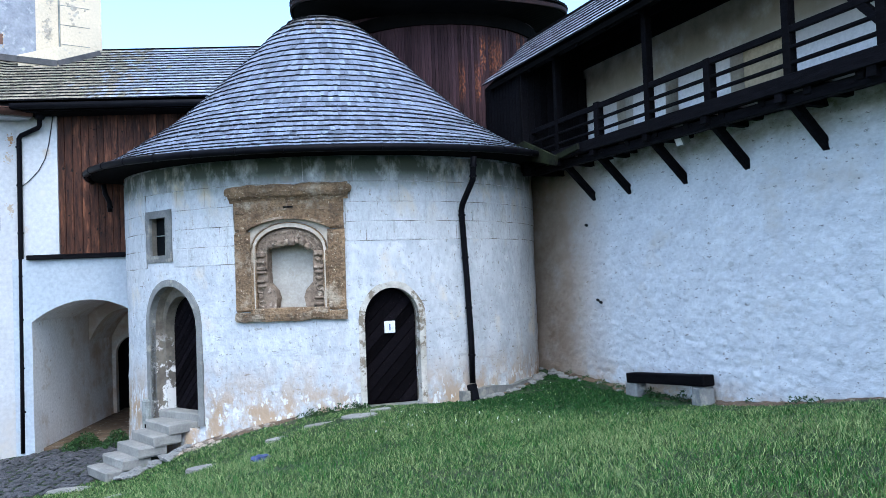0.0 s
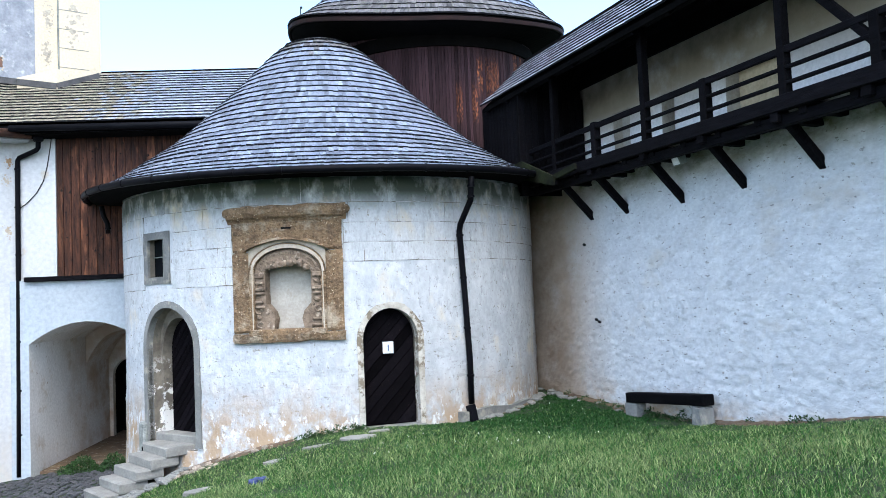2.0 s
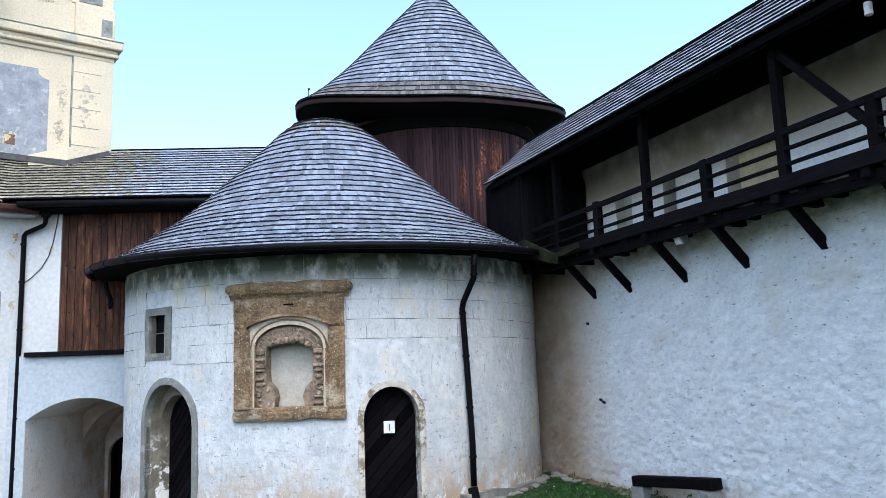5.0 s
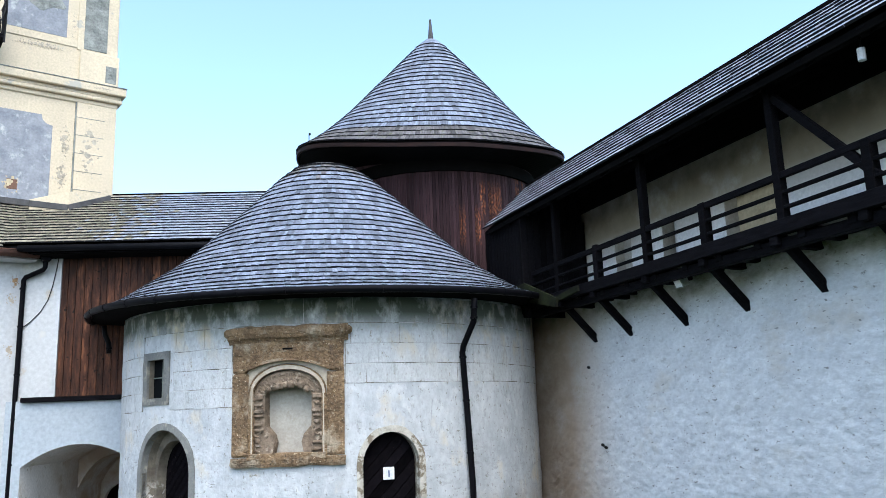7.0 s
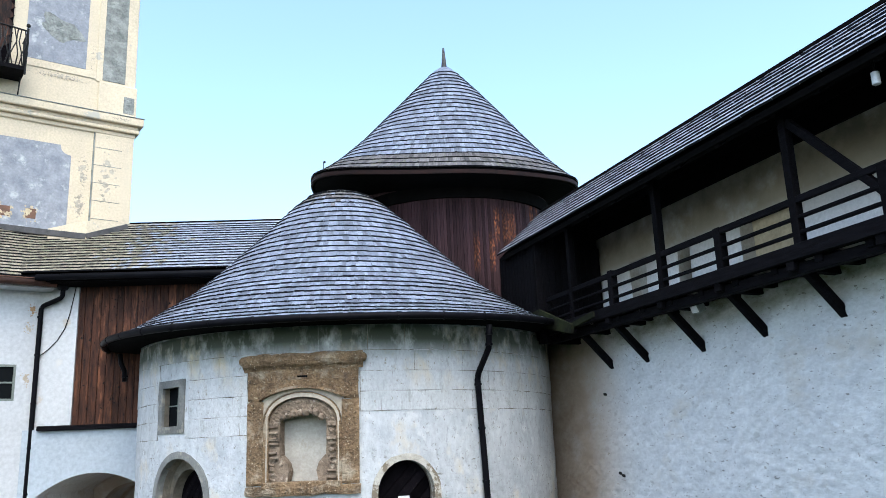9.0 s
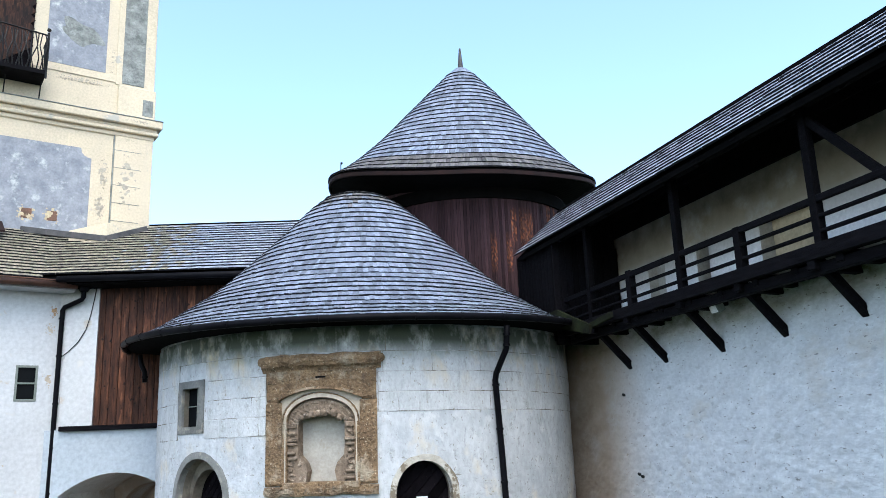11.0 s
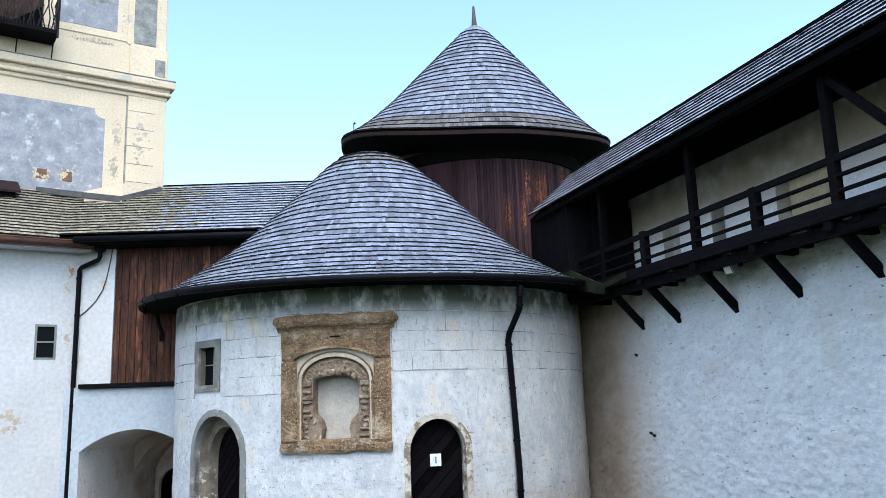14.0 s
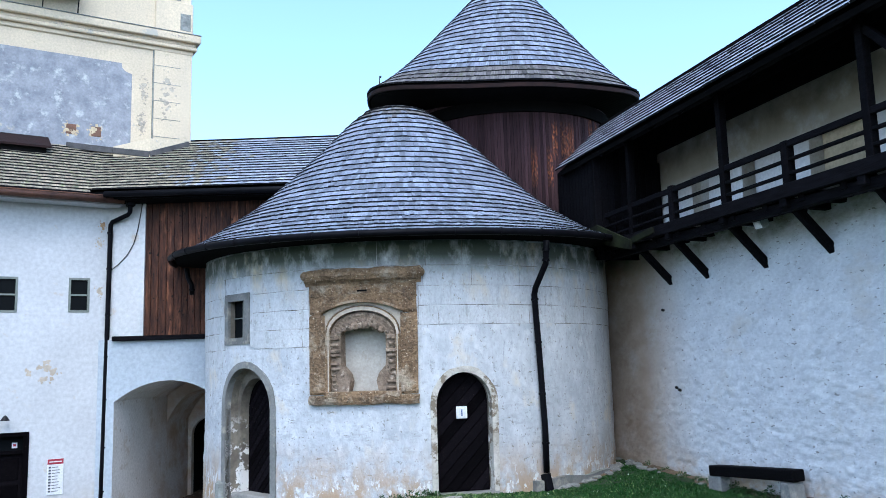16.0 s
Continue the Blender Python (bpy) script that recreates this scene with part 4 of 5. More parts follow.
# ---- curtain wall ----
curtain = thing("wall_east", M_R, "tall rough whitewashed rubble curtain wall", "wall", kind="structure")
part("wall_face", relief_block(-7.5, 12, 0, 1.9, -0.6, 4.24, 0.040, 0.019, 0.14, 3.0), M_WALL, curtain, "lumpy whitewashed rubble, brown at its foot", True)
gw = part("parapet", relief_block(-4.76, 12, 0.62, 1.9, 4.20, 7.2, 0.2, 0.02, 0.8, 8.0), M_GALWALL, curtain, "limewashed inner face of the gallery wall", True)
bpy.context.view_layer.update()
cs = []
for x0, x1, z0, z1, d in ((-0.12, 1.02, 4.55, 5.55, 0.45), (-1.78, -1.42, 4.72, 5.55, 0.5), (-3.3, -2.75, 4.5, 5.55, 0.2), (4.6, 5.6, 4.6, 6.2, 0.4)):
    c = part("cutter", boxed(x0, x1, 0.3, 0.62 + d, z0, z1, 0), M_NICHE, curtain)
    cs.append(c)
cut(gw, cs)
for x0, x1, z0, z1, d in ((-0.12, 1.02, 4.55, 5.55, 0.45), (4.6, 5.6, 4.6, 6.2, 0.4)):
    part("shutter", boxed(x0 + 0.01, x1 - 0.14, 0.62 + d - 0.2, 0.62 + d - 0.03, z0 + 0.01, z1 - 0.01, 0.01), M_PEEL_PALE, curtain, "ochre plastered recess")
# rings and holes in the wall
for x, z in ((-3.55, 3.05), (-3.25, 1.62), (-3.15, 1.58)):
    bm = bmesh.new()
    bmesh.ops.create_icosphere(bm, subdivisions=2, radius=0.036, matrix=pose(x, -0.02, z, 20, 30, 10) @ Matrix.Diagonal((1.2, 0.9, 0.7, 1)))
    part("iron_stub", bm, M_IRON, curtain)

# ---- wooden gallery ----
gal = thing("wooden_gallery", M_R, "black timber wall-walk with railing and shingled roof", "gallery")
Y0 = -0.66
part("deck", relief_block(-4.3, 12, -0.62, 0.62, 4.36, 4.44, 0.5, 0.0, 1.0), M_DECK, gal, "plank floor with an unseen pale top that bounces light")
part("edge_beam", beam((-4.3, -0.70, 4.35), (12, -0.70, 4.41), 0.12, 0.19), M_BEAM, gal, "weathered black edge beam")
part("ledger", beam((-4.3, -0.60, 4.17), (12, -0.60, 4.20), 0.12, 0.14), M_BEAM, gal)
for i in range(21):
    x = -4.1 + 0.75 * i
    part("joist", beam((x, -0.68, 4.26), (x, 0.7, 4.26), 0.12, 0.15), M_BEAM, gal)
BR = [-3.26, -2.09, -0.54, 0.85, 2.25, 3.6, 5.0, 6.4, 7.8]
for x in BR:
    zf = 3.53 + 0.045 * max(0, x)
    part("brace", beam((x, 0.05, zf), (x - 0.02, -0.58, zf + 0.66), 0.11, 0.115), M_BEAM, gal)
    part("brace_joist", beam((x, -0.74, 4.23), (x, 0.2, 4.20), 0.13, 0.13), M_BEAM, gal)
for i, x in enumerate((-3.32, -0.47, 2.40, 5.20, 8.0)):
    part("post", beam((x, Y0, 4.3), (x, Y0, 6.35), 0.12, 0.12), M_BEAM, gal)
    if i >= 2:
        part("strut", beam((x + 0.06, Y0, 6.05), (x + 1.42, Y0, 4.62), 0.09, 0.10), M_BEAM, gal)
for x in (-1.93, 0.94, 3.74, 6.5):
    part("baluster", beam((x, Y0, 4.3), (x, Y0, 5.06), 0.13, 0.13), M_BEAM, gal)
for z, w in ((5.03, 0.09), (4.81, 0.045), (4.62, 0.045)):
    part("rail", beam((-4.4, Y0 - 0.02, z - 0.06), (12, Y0 - 0.02, z + 0.06), 0.06 if w < 0.1 else 0.12, w), M_BEAM, gal)
part("wall_plate", beam((-5.0, Y0, 6.30), (12, Y0, 6.34), 0.15, 0.16), M_BEAM, gal, "black wall plate under the eave")
part("wall_plate", beam((-4.4, 0.62, 6.75), (12, 0.62, 6.79), 0.2, 0.2), M_BEAM, gal)
for i in range(20):
    x = -5.8 + 0.9 * i
    part("rafter", beam((x, -0.92, 6.13), (x, 0.30, 7.20), 0.11, 0.13), M_BEAM, gal)
SL = 0.88
bm = bmesh.new()
e0, e1 = (-0.95, 6.20), (0.34, 7.34)
vs = [bm.verts.new(p) for p in ((-5.88, e0[0], e0[1]), (12, e0[0], e0[1]), (12, e1[0], e1[1]), (-6.2, e1[0], e1[1]), (-5.88, e0[0], e0[1] - 0.05), (12, e0[0], e0[1] - 0.05), (12, e1[0], e1[1] - 0.05), (-6.2, e1[0], e1[1] - 0.05))]
for q in ((0, 1, 2, 3), (7, 6, 5, 4), (0, 4, 5, 1), (3, 2, 6, 7), (0, 3, 7, 4), (1, 5, 6, 2)):
    bm.faces.new([vs[i] for i in q])
back = [bm.verts.new(p) for p in ((-6.2, e1[0], e1[1]), (12, e1[0], e1[1]), (12, 2.2, 5.9), (-6.2, 2.2, 5.9))]
bm.faces.new(back)
groof = part("roof", bm, M_UNDER, gal, "lean-to roof of grey wooden shingles")
sh, near = plane_shingles(-6.4, 12, 1.33, SL, 0.215, 0.24, np.random.default_rng(13), lambda p: p[0] > -5.93 - 0.3 * (p[1] + 0.95), base=(-0.99, 6.21))
pieces("shingle", sh, [abs(m[0, 3] - 0) for m in sh], groof, M_SHINGLE_PALE)
part("ridge_board", beam((-6.2, 0.33, 7.39), (12, 0.33, 7.39), 0.20, 0.06), M_UNDER, gal)
part("eave_board", beam((-5.93, -0.93, 6.14), (12, -0.93, 6.14), 0.04, 0.06), M_UNDER, gal)
end = part("end_wall", boxed(-4.42, -4.36, -0.9, 0.6, 4.1, 6.1, 0.0), M_UNDER, gal, "dark boarded end of the gallery")
for i in range(10):
    y = -0.9 + 0.145 * i
    part("board", boxed(-4.36, -4.335, y, y + 0.138, 4.1, 6.0 + 0.82 * (y + 1.26), 0.004), M_BEAM, end)
part("mossy_plank", prism(bmesh.new(), [(-4.75, 4.52), (-4.62, 4.70), (-4.1, 4.74), (-2.84, 4.26), (-2.88, 4.10)], -1.02, -0.97), M_MOSS, gal, "mossy weathered board where roof meets deck")
part("mossy_plank", beam((-3.4, -0.90, 4.22), (-2.3, -0.86, 4.36), 0.05, 0.11), M_MOSS, gal, "mossy weathered plank")
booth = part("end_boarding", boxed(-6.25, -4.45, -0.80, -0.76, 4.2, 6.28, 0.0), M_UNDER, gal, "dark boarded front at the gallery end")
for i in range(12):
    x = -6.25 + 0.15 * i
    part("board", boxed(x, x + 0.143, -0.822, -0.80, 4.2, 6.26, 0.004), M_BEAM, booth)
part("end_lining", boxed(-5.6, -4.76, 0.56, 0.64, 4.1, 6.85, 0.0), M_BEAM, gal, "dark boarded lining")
# near-black band covering the upper wall, where wall plate and roof shade lie
part("frieze", boxed(-4.76, 12, 0.54, 0.60, 6.30, 7.05, 0.0), M_UNDER, gal, "dark band for wall plate and shade under the rafters")
lamp = thing("floodlight", M_R @ pose(0.0, -0.45, 4.12), "small grey floodlight under the gallery deck", "lamp")
part("housing", boxed(-0.09, 0.09, -0.07, 0.07, -0.10, 0.04, 0.012, pose(0, 0, 0, 25)), M_FRAME, lamp)
part("glass", boxed(-0.075, 0.075, -0.080, -0.070, -0.085, 0.025, 0.004, pose(0, 0, 0, 25)), M_WHITE, lamp)
part("bracket", boxed(-0.02, 0.02, -0.02, 0.02, 0.02, 0.14, 0.004), M_IRON, lamp)
lamp2 = thing("eave_lamp", M_R @ pose(3.9, -0.75, 6.05), "small lantern hanging under the gallery roof", "lamp")
part("stem", tube(bmesh.new(), [(0, 0, 0), (0, 0, 0.3)], 0.012, 6), M_IRON, lamp2)
part("glass", tube(bmesh.new(), [(0, 0, -0.14), (0, 0, 0.0)], 0.045, 10), M_WHITE, lamp2)

# ---- link building ----
link = thing("link_building", M_W, "narrow link wing with arched passage, boarded upper floor and shingled roof", "building")
lw = part("wall", boxed(-0.1, 7.0, -0.10, 0.5, -1.6, 2.86, 0), M_WING, link, "pale rendered wall with an arched passage")
bpy.context.view_layer.update()
SEG = [(1.42 + 1.15 * t, 1.97 - 0.43 * t * t) for t in np.linspace(-1, 1, 17)]
c = part("cutter", prism(bmesh.new(), [(0.27, -1.7)] + SEG + [(2.57, -1.7)], -0.5, 0.7), M_VAULT, link)
cut(lw, [c])
part("wall", boxed(-0.1, 0.82, 0.0, 0.5, 2.86, 6.3, 0.0), M_HOUSE, link, "white rendered corner strip")
part("sill", boxed(0.22, 6.5, -0.20, 0.05, 2.83, 2.93, 0.012), M_BEAM, link, "dark timber ledge under the boards")
bw = part("boarding", boxed(0.82, 7.0, 0.06, 0.3, 2.86, 6.3, 0), M_UNDER, link, "vertical knotty red-brown boards")
x = 0.83
while x < 4.4:
    w = rng.uniform(0.13, 0.19)
    part("board", boxed(x, x + w - 0.008, 0.02 + rng.uniform(0, 0.012), 0.06, 2.92, 6.3, 0.004), M_BOARD, bw)
    x += w
# passage behind the arch
part("passage_wall", boxed(-0.15, 0.27, 0.5, 4.7, -1.6, 2.6, 0), M_VAULT, link, "stained passage side wall")
part("passage_wall", boxed(2.57, 2.9, 0.5, 5.5, -1.6, 2.6, 0), M_VAULT, link)
bm = bmesh.new()
o = [(x, z + 0.01) for x, z in SEG]
band(bm, [(x, z + 0.25) for x, z in o], o, 0.5, 3.05)
part("vault", bm, M_VAULT, link, "shallow plastered vault")
LOW = [(1.42 + 1.14 * t, 1.68 - 0.78 * abs(t) ** 3.2) for t in np.linspace(-1, 1, 21)]
bm = bmesh.new()
band(bm, [(x, 2.5) for x, z in LOW], LOW, 3.0, 4.7)
part("inner_arch", bm, M_VAULT, link, "lower plastered vault behind a rounded arch")
rear = part("passage_end", boxed(0.27, 2.57, 4.6, 4.8, -1.6, 2.3, 0), M_VAULT, link, "brown stained end wall with a dark archway")
bpy.context.view_layer.update()
c = part("cutter", prism(bmesh.new(), [(x + 1.06, z) for x, z in arch(1.40, -1.7, 0.45, 0.50)], 4.3, 5.1), M_VAULT, link)
cut(rear, [c])
# black sheets in place of the unlit depth beyond the archway
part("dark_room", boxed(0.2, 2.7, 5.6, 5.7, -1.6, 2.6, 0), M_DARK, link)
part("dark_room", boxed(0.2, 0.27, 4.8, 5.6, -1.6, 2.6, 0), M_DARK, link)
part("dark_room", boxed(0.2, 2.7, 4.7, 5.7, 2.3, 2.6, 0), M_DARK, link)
part("passage_floor", boxed(0.27, 2.57, 0.3, 5.5, -1.7, -1.13, 0.02), M_EARTH, link, "trodden earth passage floor")
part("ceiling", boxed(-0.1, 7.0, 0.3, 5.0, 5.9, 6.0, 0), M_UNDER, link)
SLW = 0.60


def link_roof_z(p):
    q = M_W.inverted() @ Vector((p[0], p[1], 0))
    return 6.05 + SLW * (q.y + 0.5) if q.y < 2.75 else 8.0


def house_roof_z(p):
    q = M_L.inverted() @ Vector((p[0], p[1], 0))
    return 5.95 + SLW * (q.y + 0.45)


def slab(x0, x1, y0, z0, y1, z1, t=0.05):
    bm = bmesh.new()
    a = [bm.verts.new(p) for p in ((x0, y0, z0), (x1, y0, z0), (x1, y1, z1), (x0, y1, z1))]
    b = [bm.verts.new(p) for p in ((x0, y0, z0 - t), (x1, y0, z0 - t), (x1, y1, z1 - t), (x0, y1, z1 - t))]
    bm.faces.new(a)
    bm.faces.new(b[::-1])
    for i in range(4):
        bm.faces.new((a[i], b[i], b[(i + 1) % 4], a[(i + 1) % 4]))
    return bm


lroof = part("roof", slab(-0.2, 5.6, -0.48, 6.03, 2.70, 7.93), M_UNDER, link, "shallow roof of mossy grey shingles")
part("roof_back", slab(-0.2, 5.6, 6.0, 6.0, 2.70, 7.93), M_UNDER, link)
sh, near = plane_shingles(-1.2, 5.6, 3.2, SLW, 0.20, 0.095, np.random.default_rng(14), lambda p: link_roof_z(M_W @ Vector(p)) > house_roof_z(M_W @ Vector(p)) - 0.03, base=(-0.52, 6.04))
# paler shingles on the right: grazing sky sheen put into their colour
tone = [m[0, 3] + rng.normal(0, 0.5) > 2.0 for m in sh]
for pale, ma in ((True, M_SHINGLE_PALE), (False, M_SHINGLE_OLD)):
    pieces("shingle", [m for m, t in zip(sh, tone) if t == pale], [n for n, t in zip(near, tone) if t == pale], lroof, ma, most=150)
part("ridge_board", beam((0.9, 2.70, 7.98), (5.6, 2.70, 7.98), 0.16, 0.05), M_UNDER, link)
bm = tube(bmesh.new(), [(0.15, -0.58, 5.95), (7.0, -0.58, 5.93)], 0.07, 8)
part("gutter", bm, M_METAL, link, "dark metal gutter", True)
part("eave_board", boxed(0.0, 7.0, -0.5, -0.46, 5.86, 6.0, 0.004), M_BEAM, link)
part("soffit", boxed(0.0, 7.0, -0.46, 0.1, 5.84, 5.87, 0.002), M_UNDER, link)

# ---- house on the west side ----
house = thing("courtyard_house", M_L, "white rendered house with small windows and shingled roof", "house")
hw = part("wall", boxed(-9.0, 0.20, 0.0, 0.55, -1.7, 6.0, 0), M_HOUSE, house, "smooth white render, stained in places")
bpy.context.view_layer.update()
cs = []
WINS = [(-2.16, -1.72, 3.45, 4.19), (-0.76, -0.34, 3.46, 4.20), (-4.2, -3.75, 3.45, 4.19)]
for x0, x1, z0, z1 in WINS:
    cs.append(part("cutter", boxed(x0, x1, -0.3, 0.7, z0, z1, 0), M_HOUSE, house))
cs.append(part("cutter", boxed(-2.55, -1.42, -0.3, 0.35, -1.14, 1.0, 0), M_HOUSE, house))
cut(hw, cs)
for x0, x1, z0, z1 in WINS:
    wd = part("window", band(bmesh.new(), [(x0, z0), (x0, z1), (x1, z1), (x1, z0), (x0, z0)], [(x0 + 0.045, z0 + 0.045), (x0 + 0.045, z1 - 0.045), (x1 - 0.045, z1 - 0.045), (x1 - 0.045, z0 + 0.045), (x0 + 0.045, z0 + 0.045)], -0.012, 0.08), M_FRAME, house, "small two-pane window with grey-green frame")
    zm = (z0 + z1) / 2
    part("bar", boxed(x0 + 0.04, x1 - 0.04, 0.0, 0.05, zm - 0.018, zm + 0.018, 0.004), M_FRAME, wd)
    part("pane", boxed(x0 + 0.04, x1 - 0.04, 0.03, 0.036, z0 + 0.04, zm - 0.015, 0), M_GLASS, wd)
    part("pane", boxed(x0 + 0.04, x1 - 0.04, 0.03, 0.036, zm + 0.015, z1 - 0.04, 0), M_GLASS, wd)
hd = part("door", boxed(-2.5, -1.47, 0.16, 0.22, -1.14, 0.62, 0.004), M_DOOR, house, "dark panelled door under a glazed transom")
part("door_frame", band(bmesh.new(), [(-2.58, -1.14), (-2.58, 1.02), (-1.40, 1.02), (-1.40, -1.14)], [(-2.48, -1.14), (-2.48, 0.94), (-1.50, 0.94), (-1.50, -1.14)], -0.02, 0.2), M_DOOR, hd, "dark timber frame")
part("transom", boxed(-2.5, -1.48, 0.08, 0.2, 0.58, 0.66, 0.006), M_DOOR, hd)
part("pane", boxed(-2.5, -1.48, 0.14, 0.15, 0.66, 0.95, 0), M_GLASS, hd)
for k in range(3):
    part("panel", boxed(-2.4, -1.56, 0.145, 0.165, -1.0 + 0.53 * k, -0.56 + 0.53 * k, 0.01), M_DOOR, hd)
tag = thing("transom_label", M_L, "small white pictogram label on the transom glass", "sign")
part("card", boxed(-1.70, -1.60, 0.128, 0.136, 0.70, 0.81, 0.002), M_WHITE, tag)
part("mark", boxed(-1.675, -1.625, 0.124, 0.128, 0.735, 0.785, 0.001), M_RED, tag)
board = thing("notice_board", M_L, "white notice with red heading on the house wall", "sign")
part("sheet", boxed(-1.05, -0.74, -0.02, -0.002, -0.28, 0.44, 0.003), M_WHITE, board)
part("heading", boxed(-1.045, -0.745, -0.024, -0.02, 0.33, 0.435, 0.001), M_RED, board)
part("heading_bar", boxed(-1.01, -0.78, -0.027, -0.024, 0.37, 0.392, 0.001), M_WHITE, board)
for k in range(9):
    z = 0.27 - 0.06 * k
    part("entry_dot", boxed(-1.02, -0.975, -0.024, -0.02, z - 0.018, z + 0.018, 0.001), M_PRINT, board)
    part("entry_bar", boxed(-0.955, -0.955 + 0.17 * rng.uniform(0.6, 1), -0.024, -0.02, z - 0.006, z + 0.008, 0.001), M_PRINT, board)
wl = thing("wall_lamp", M_L @ pose(-1.86, -0.02, 1.32), "small dark wall lamp over the house door", "lamp")
part("arm", tube(bmesh.new(), [(0, 0.02, 0.03), (0, -0.10, 0.05), (0, -0.14, 0.0)], 0.012, 6), M_IRON, wl)
bm = bmesh.new()
bmesh.ops.create_cone(bm, segments=12, radius1=0.09, radius2=0.03, depth=0.09, cap_ends=True, matrix=pose(0, -0.14, 0.0))
part("shade", bm, M_IRON, wl)
hroof = part("roof", slab(-9.2, 0.2, -0.43, 5.93, 2.6, 7.78), M_UNDER, house, "shallow roof of mossy brown shingles")
sh, near = plane_shingles(-9.2, 2.4, 2.95, SLW, 0.20, 0.095, np.random.default_rng(15), lambda p: house_roof_z(M_L @ Vector(p)) > link_roof_z(M_L @ Vector(p)) - 0.03, base=(-0.47, 5.94))
pieces("shingle", sh, [abs(m[0, 3] + 1) for m in sh], hroof, M_SHINGLE_OLD)
bm = tube(bmesh.new(), [(-9.0, -0.53, 5.87), (0.22, -0.53, 5.85)], 0.075, 8)
part("gutter", bm, M_COPPER, house, "brown copper gutter", True)
part("flashing", boxed(-9.0, 0.25, -0.55, -0.40, 5.93, 5.955, 0.004), M_COPPER, house, "bright copper strip over the gutter")
part("soffit", boxed(-9.0, 0.2, -0.45, 0.0, 5.76, 5.80, 0.002), M_HOUSE, house, "white boarded eave soffit")
bm = tube(bmesh.new(), [(0.36, -0.50, 5.86), (0.36, -0.46, 5.62), (0.34, -0.40, 5.58), (0.06, -0.12, 5.44), (0.03, -0.09, 5.38), (0.02, -0.09, 3.4), (0.0, -0.09, 0.5), (-0.02, -0.09, -1.15)], 0.05, 10)
dp = part("downpipe", bm, M_METAL, house, "dark metal downpipe with a dogleg under the eave", True)
for z in (5.2, 4.4, 3.4, 2.5, 1.6, 0.6, -0.3):
    part("clip", tube(bmesh.new(), [(0.02, -0.09, z - 0.018), (0.02, -0.09, z + 0.018)], 0.06, 10), M_METAL, dp)
hop = part("hopper", boxed(0.27, 0.45, -0.60, -0.42, 5.74, 5.86, 0.02), M_METAL, dp)
for cx_, cz_, sx, sz, n_ in ((-0.12, 5.36, 0.09, 0.16, 12), (-0.17, 4.98, 0.10, 0.16, 9), (-0.15, 3.9, 0.12, 0.2, 6), (-1.2, 2.2, 0.4, 0.3, 7)):
    chips("peeled_patch", house, M_PEEL if cz_ > 5.2 else M_FILLET, "ochre patch where render peeled", cx_, cz_, sx, sz, n_, -0.004, rng)
cable = thing("loose_cable", M_W, "thin dark cable hanging across the corner strip", "cable")
part("wire", tube(bmesh.new(), [(0.76, -0.015, 5.90), (0.72, -0.02, 5.6), (0.66, -0.02, 5.25), (0.58, -0.02, 4.95), (0.44, -0.02, 4.7), (0.25, -0.02, 4.5), (0.06, -0.03, 4.35)], 0.010, 5), M_IRON, cable)
dorm = part("roof_hatch", slab(-3.8, -1.05, 1.5, 7.42, 2.38, 7.86, 0.05), M_FASCIA, house, "low shingled roof hatch")
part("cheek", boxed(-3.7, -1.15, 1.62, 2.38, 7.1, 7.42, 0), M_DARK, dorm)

# ---- church tower ----
church = thing("church_tower", M_C, "cream baroque church tower with grey panels and balcony", "church")
part("wall", boxed(-10, 2.32, 0.0, 9, 5.5, 22, 0.0), M_CHURCH, church, "cream render with flaking patches")
part("pilaster", boxed(1.38, 2.345, -0.05, 0.3, 7.4, 10.5, 0.01), M_CHURCH, church, "rusticated corner pilaster")
for k in range(5):
    part("rustic_joint", boxed(1.37, 2.06, -0.056, -0.048, 8.17 + 0.48 * k, 8.185 + 0.48 * k, 0), M_BARE, church)
# foot of the tower wall and lead flashing where the roofs meet it
CI = M_C.inverted()
fl = [CI @ Vector(p) for p in ((-10.6, 18.50, 7.70), (-9.4, 18.50, 7.50), (-8.49, 18.50, 7.36), (-7.80, 19.24, 7.77))]
bm = bmesh.new()
lo = [bm.verts.new(p - Vector((0, 0, 0.3))) for p in fl[1:]]
hi = [bm.verts.new(p + Vector((0, 0, h))) for p, h in zip(fl[1:], (0.10, 0.40, 0.06))]
bk = [bm.verts.new(p + Vector((0, 1.0, h))) for p, h in zip(fl[1:], (0.10, 0.40, 0.06))]
for i in (0, 1):
    bm.faces.new((lo[i], lo[i + 1], hi[i + 1], hi[i]))
    bm.faces.new((hi[i], hi[i + 1], bk[i + 1], bk[i]))
part("wall_foot", bm, M_CHURCH, church, "cream render at the foot of the tower")
for a, b in zip(fl, fl[1:]):
    part("flashing", beam(a, b, 0.05, 0.15, 0.01), M_LEAD, church, "dull lead flashing along the roof")
part("groove", boxed(1.345, 1.375, -0.052, 0.0, 7.4, 10.5, 0), M_BARE, church)
part("panel", prism(bmesh.new(), [(-6, 7.2), (-6, 10.02), (0.58, 10.02), (0.60, 9.90), (0.67, 9.82), (0.76, 9.78), (0.84, 9.77), (0.84, 7.2)], -0.012, 0.05), M_PANEL, church, "faded blue-grey painted panel with scooped corner")
for n_, (z0, z1, o) in enumerate(((10.50, 10.62, 0.05), (10.62, 10.72, 0.14), (10.72, 10.82, 0.11), (10.82, 11.03, 0.22))):
    part("cornice", boxed(-10, 2.32 + o, -o, 0.3, z0, z1, 0.02), M_CHURCH, church, "moulded cream cornice")
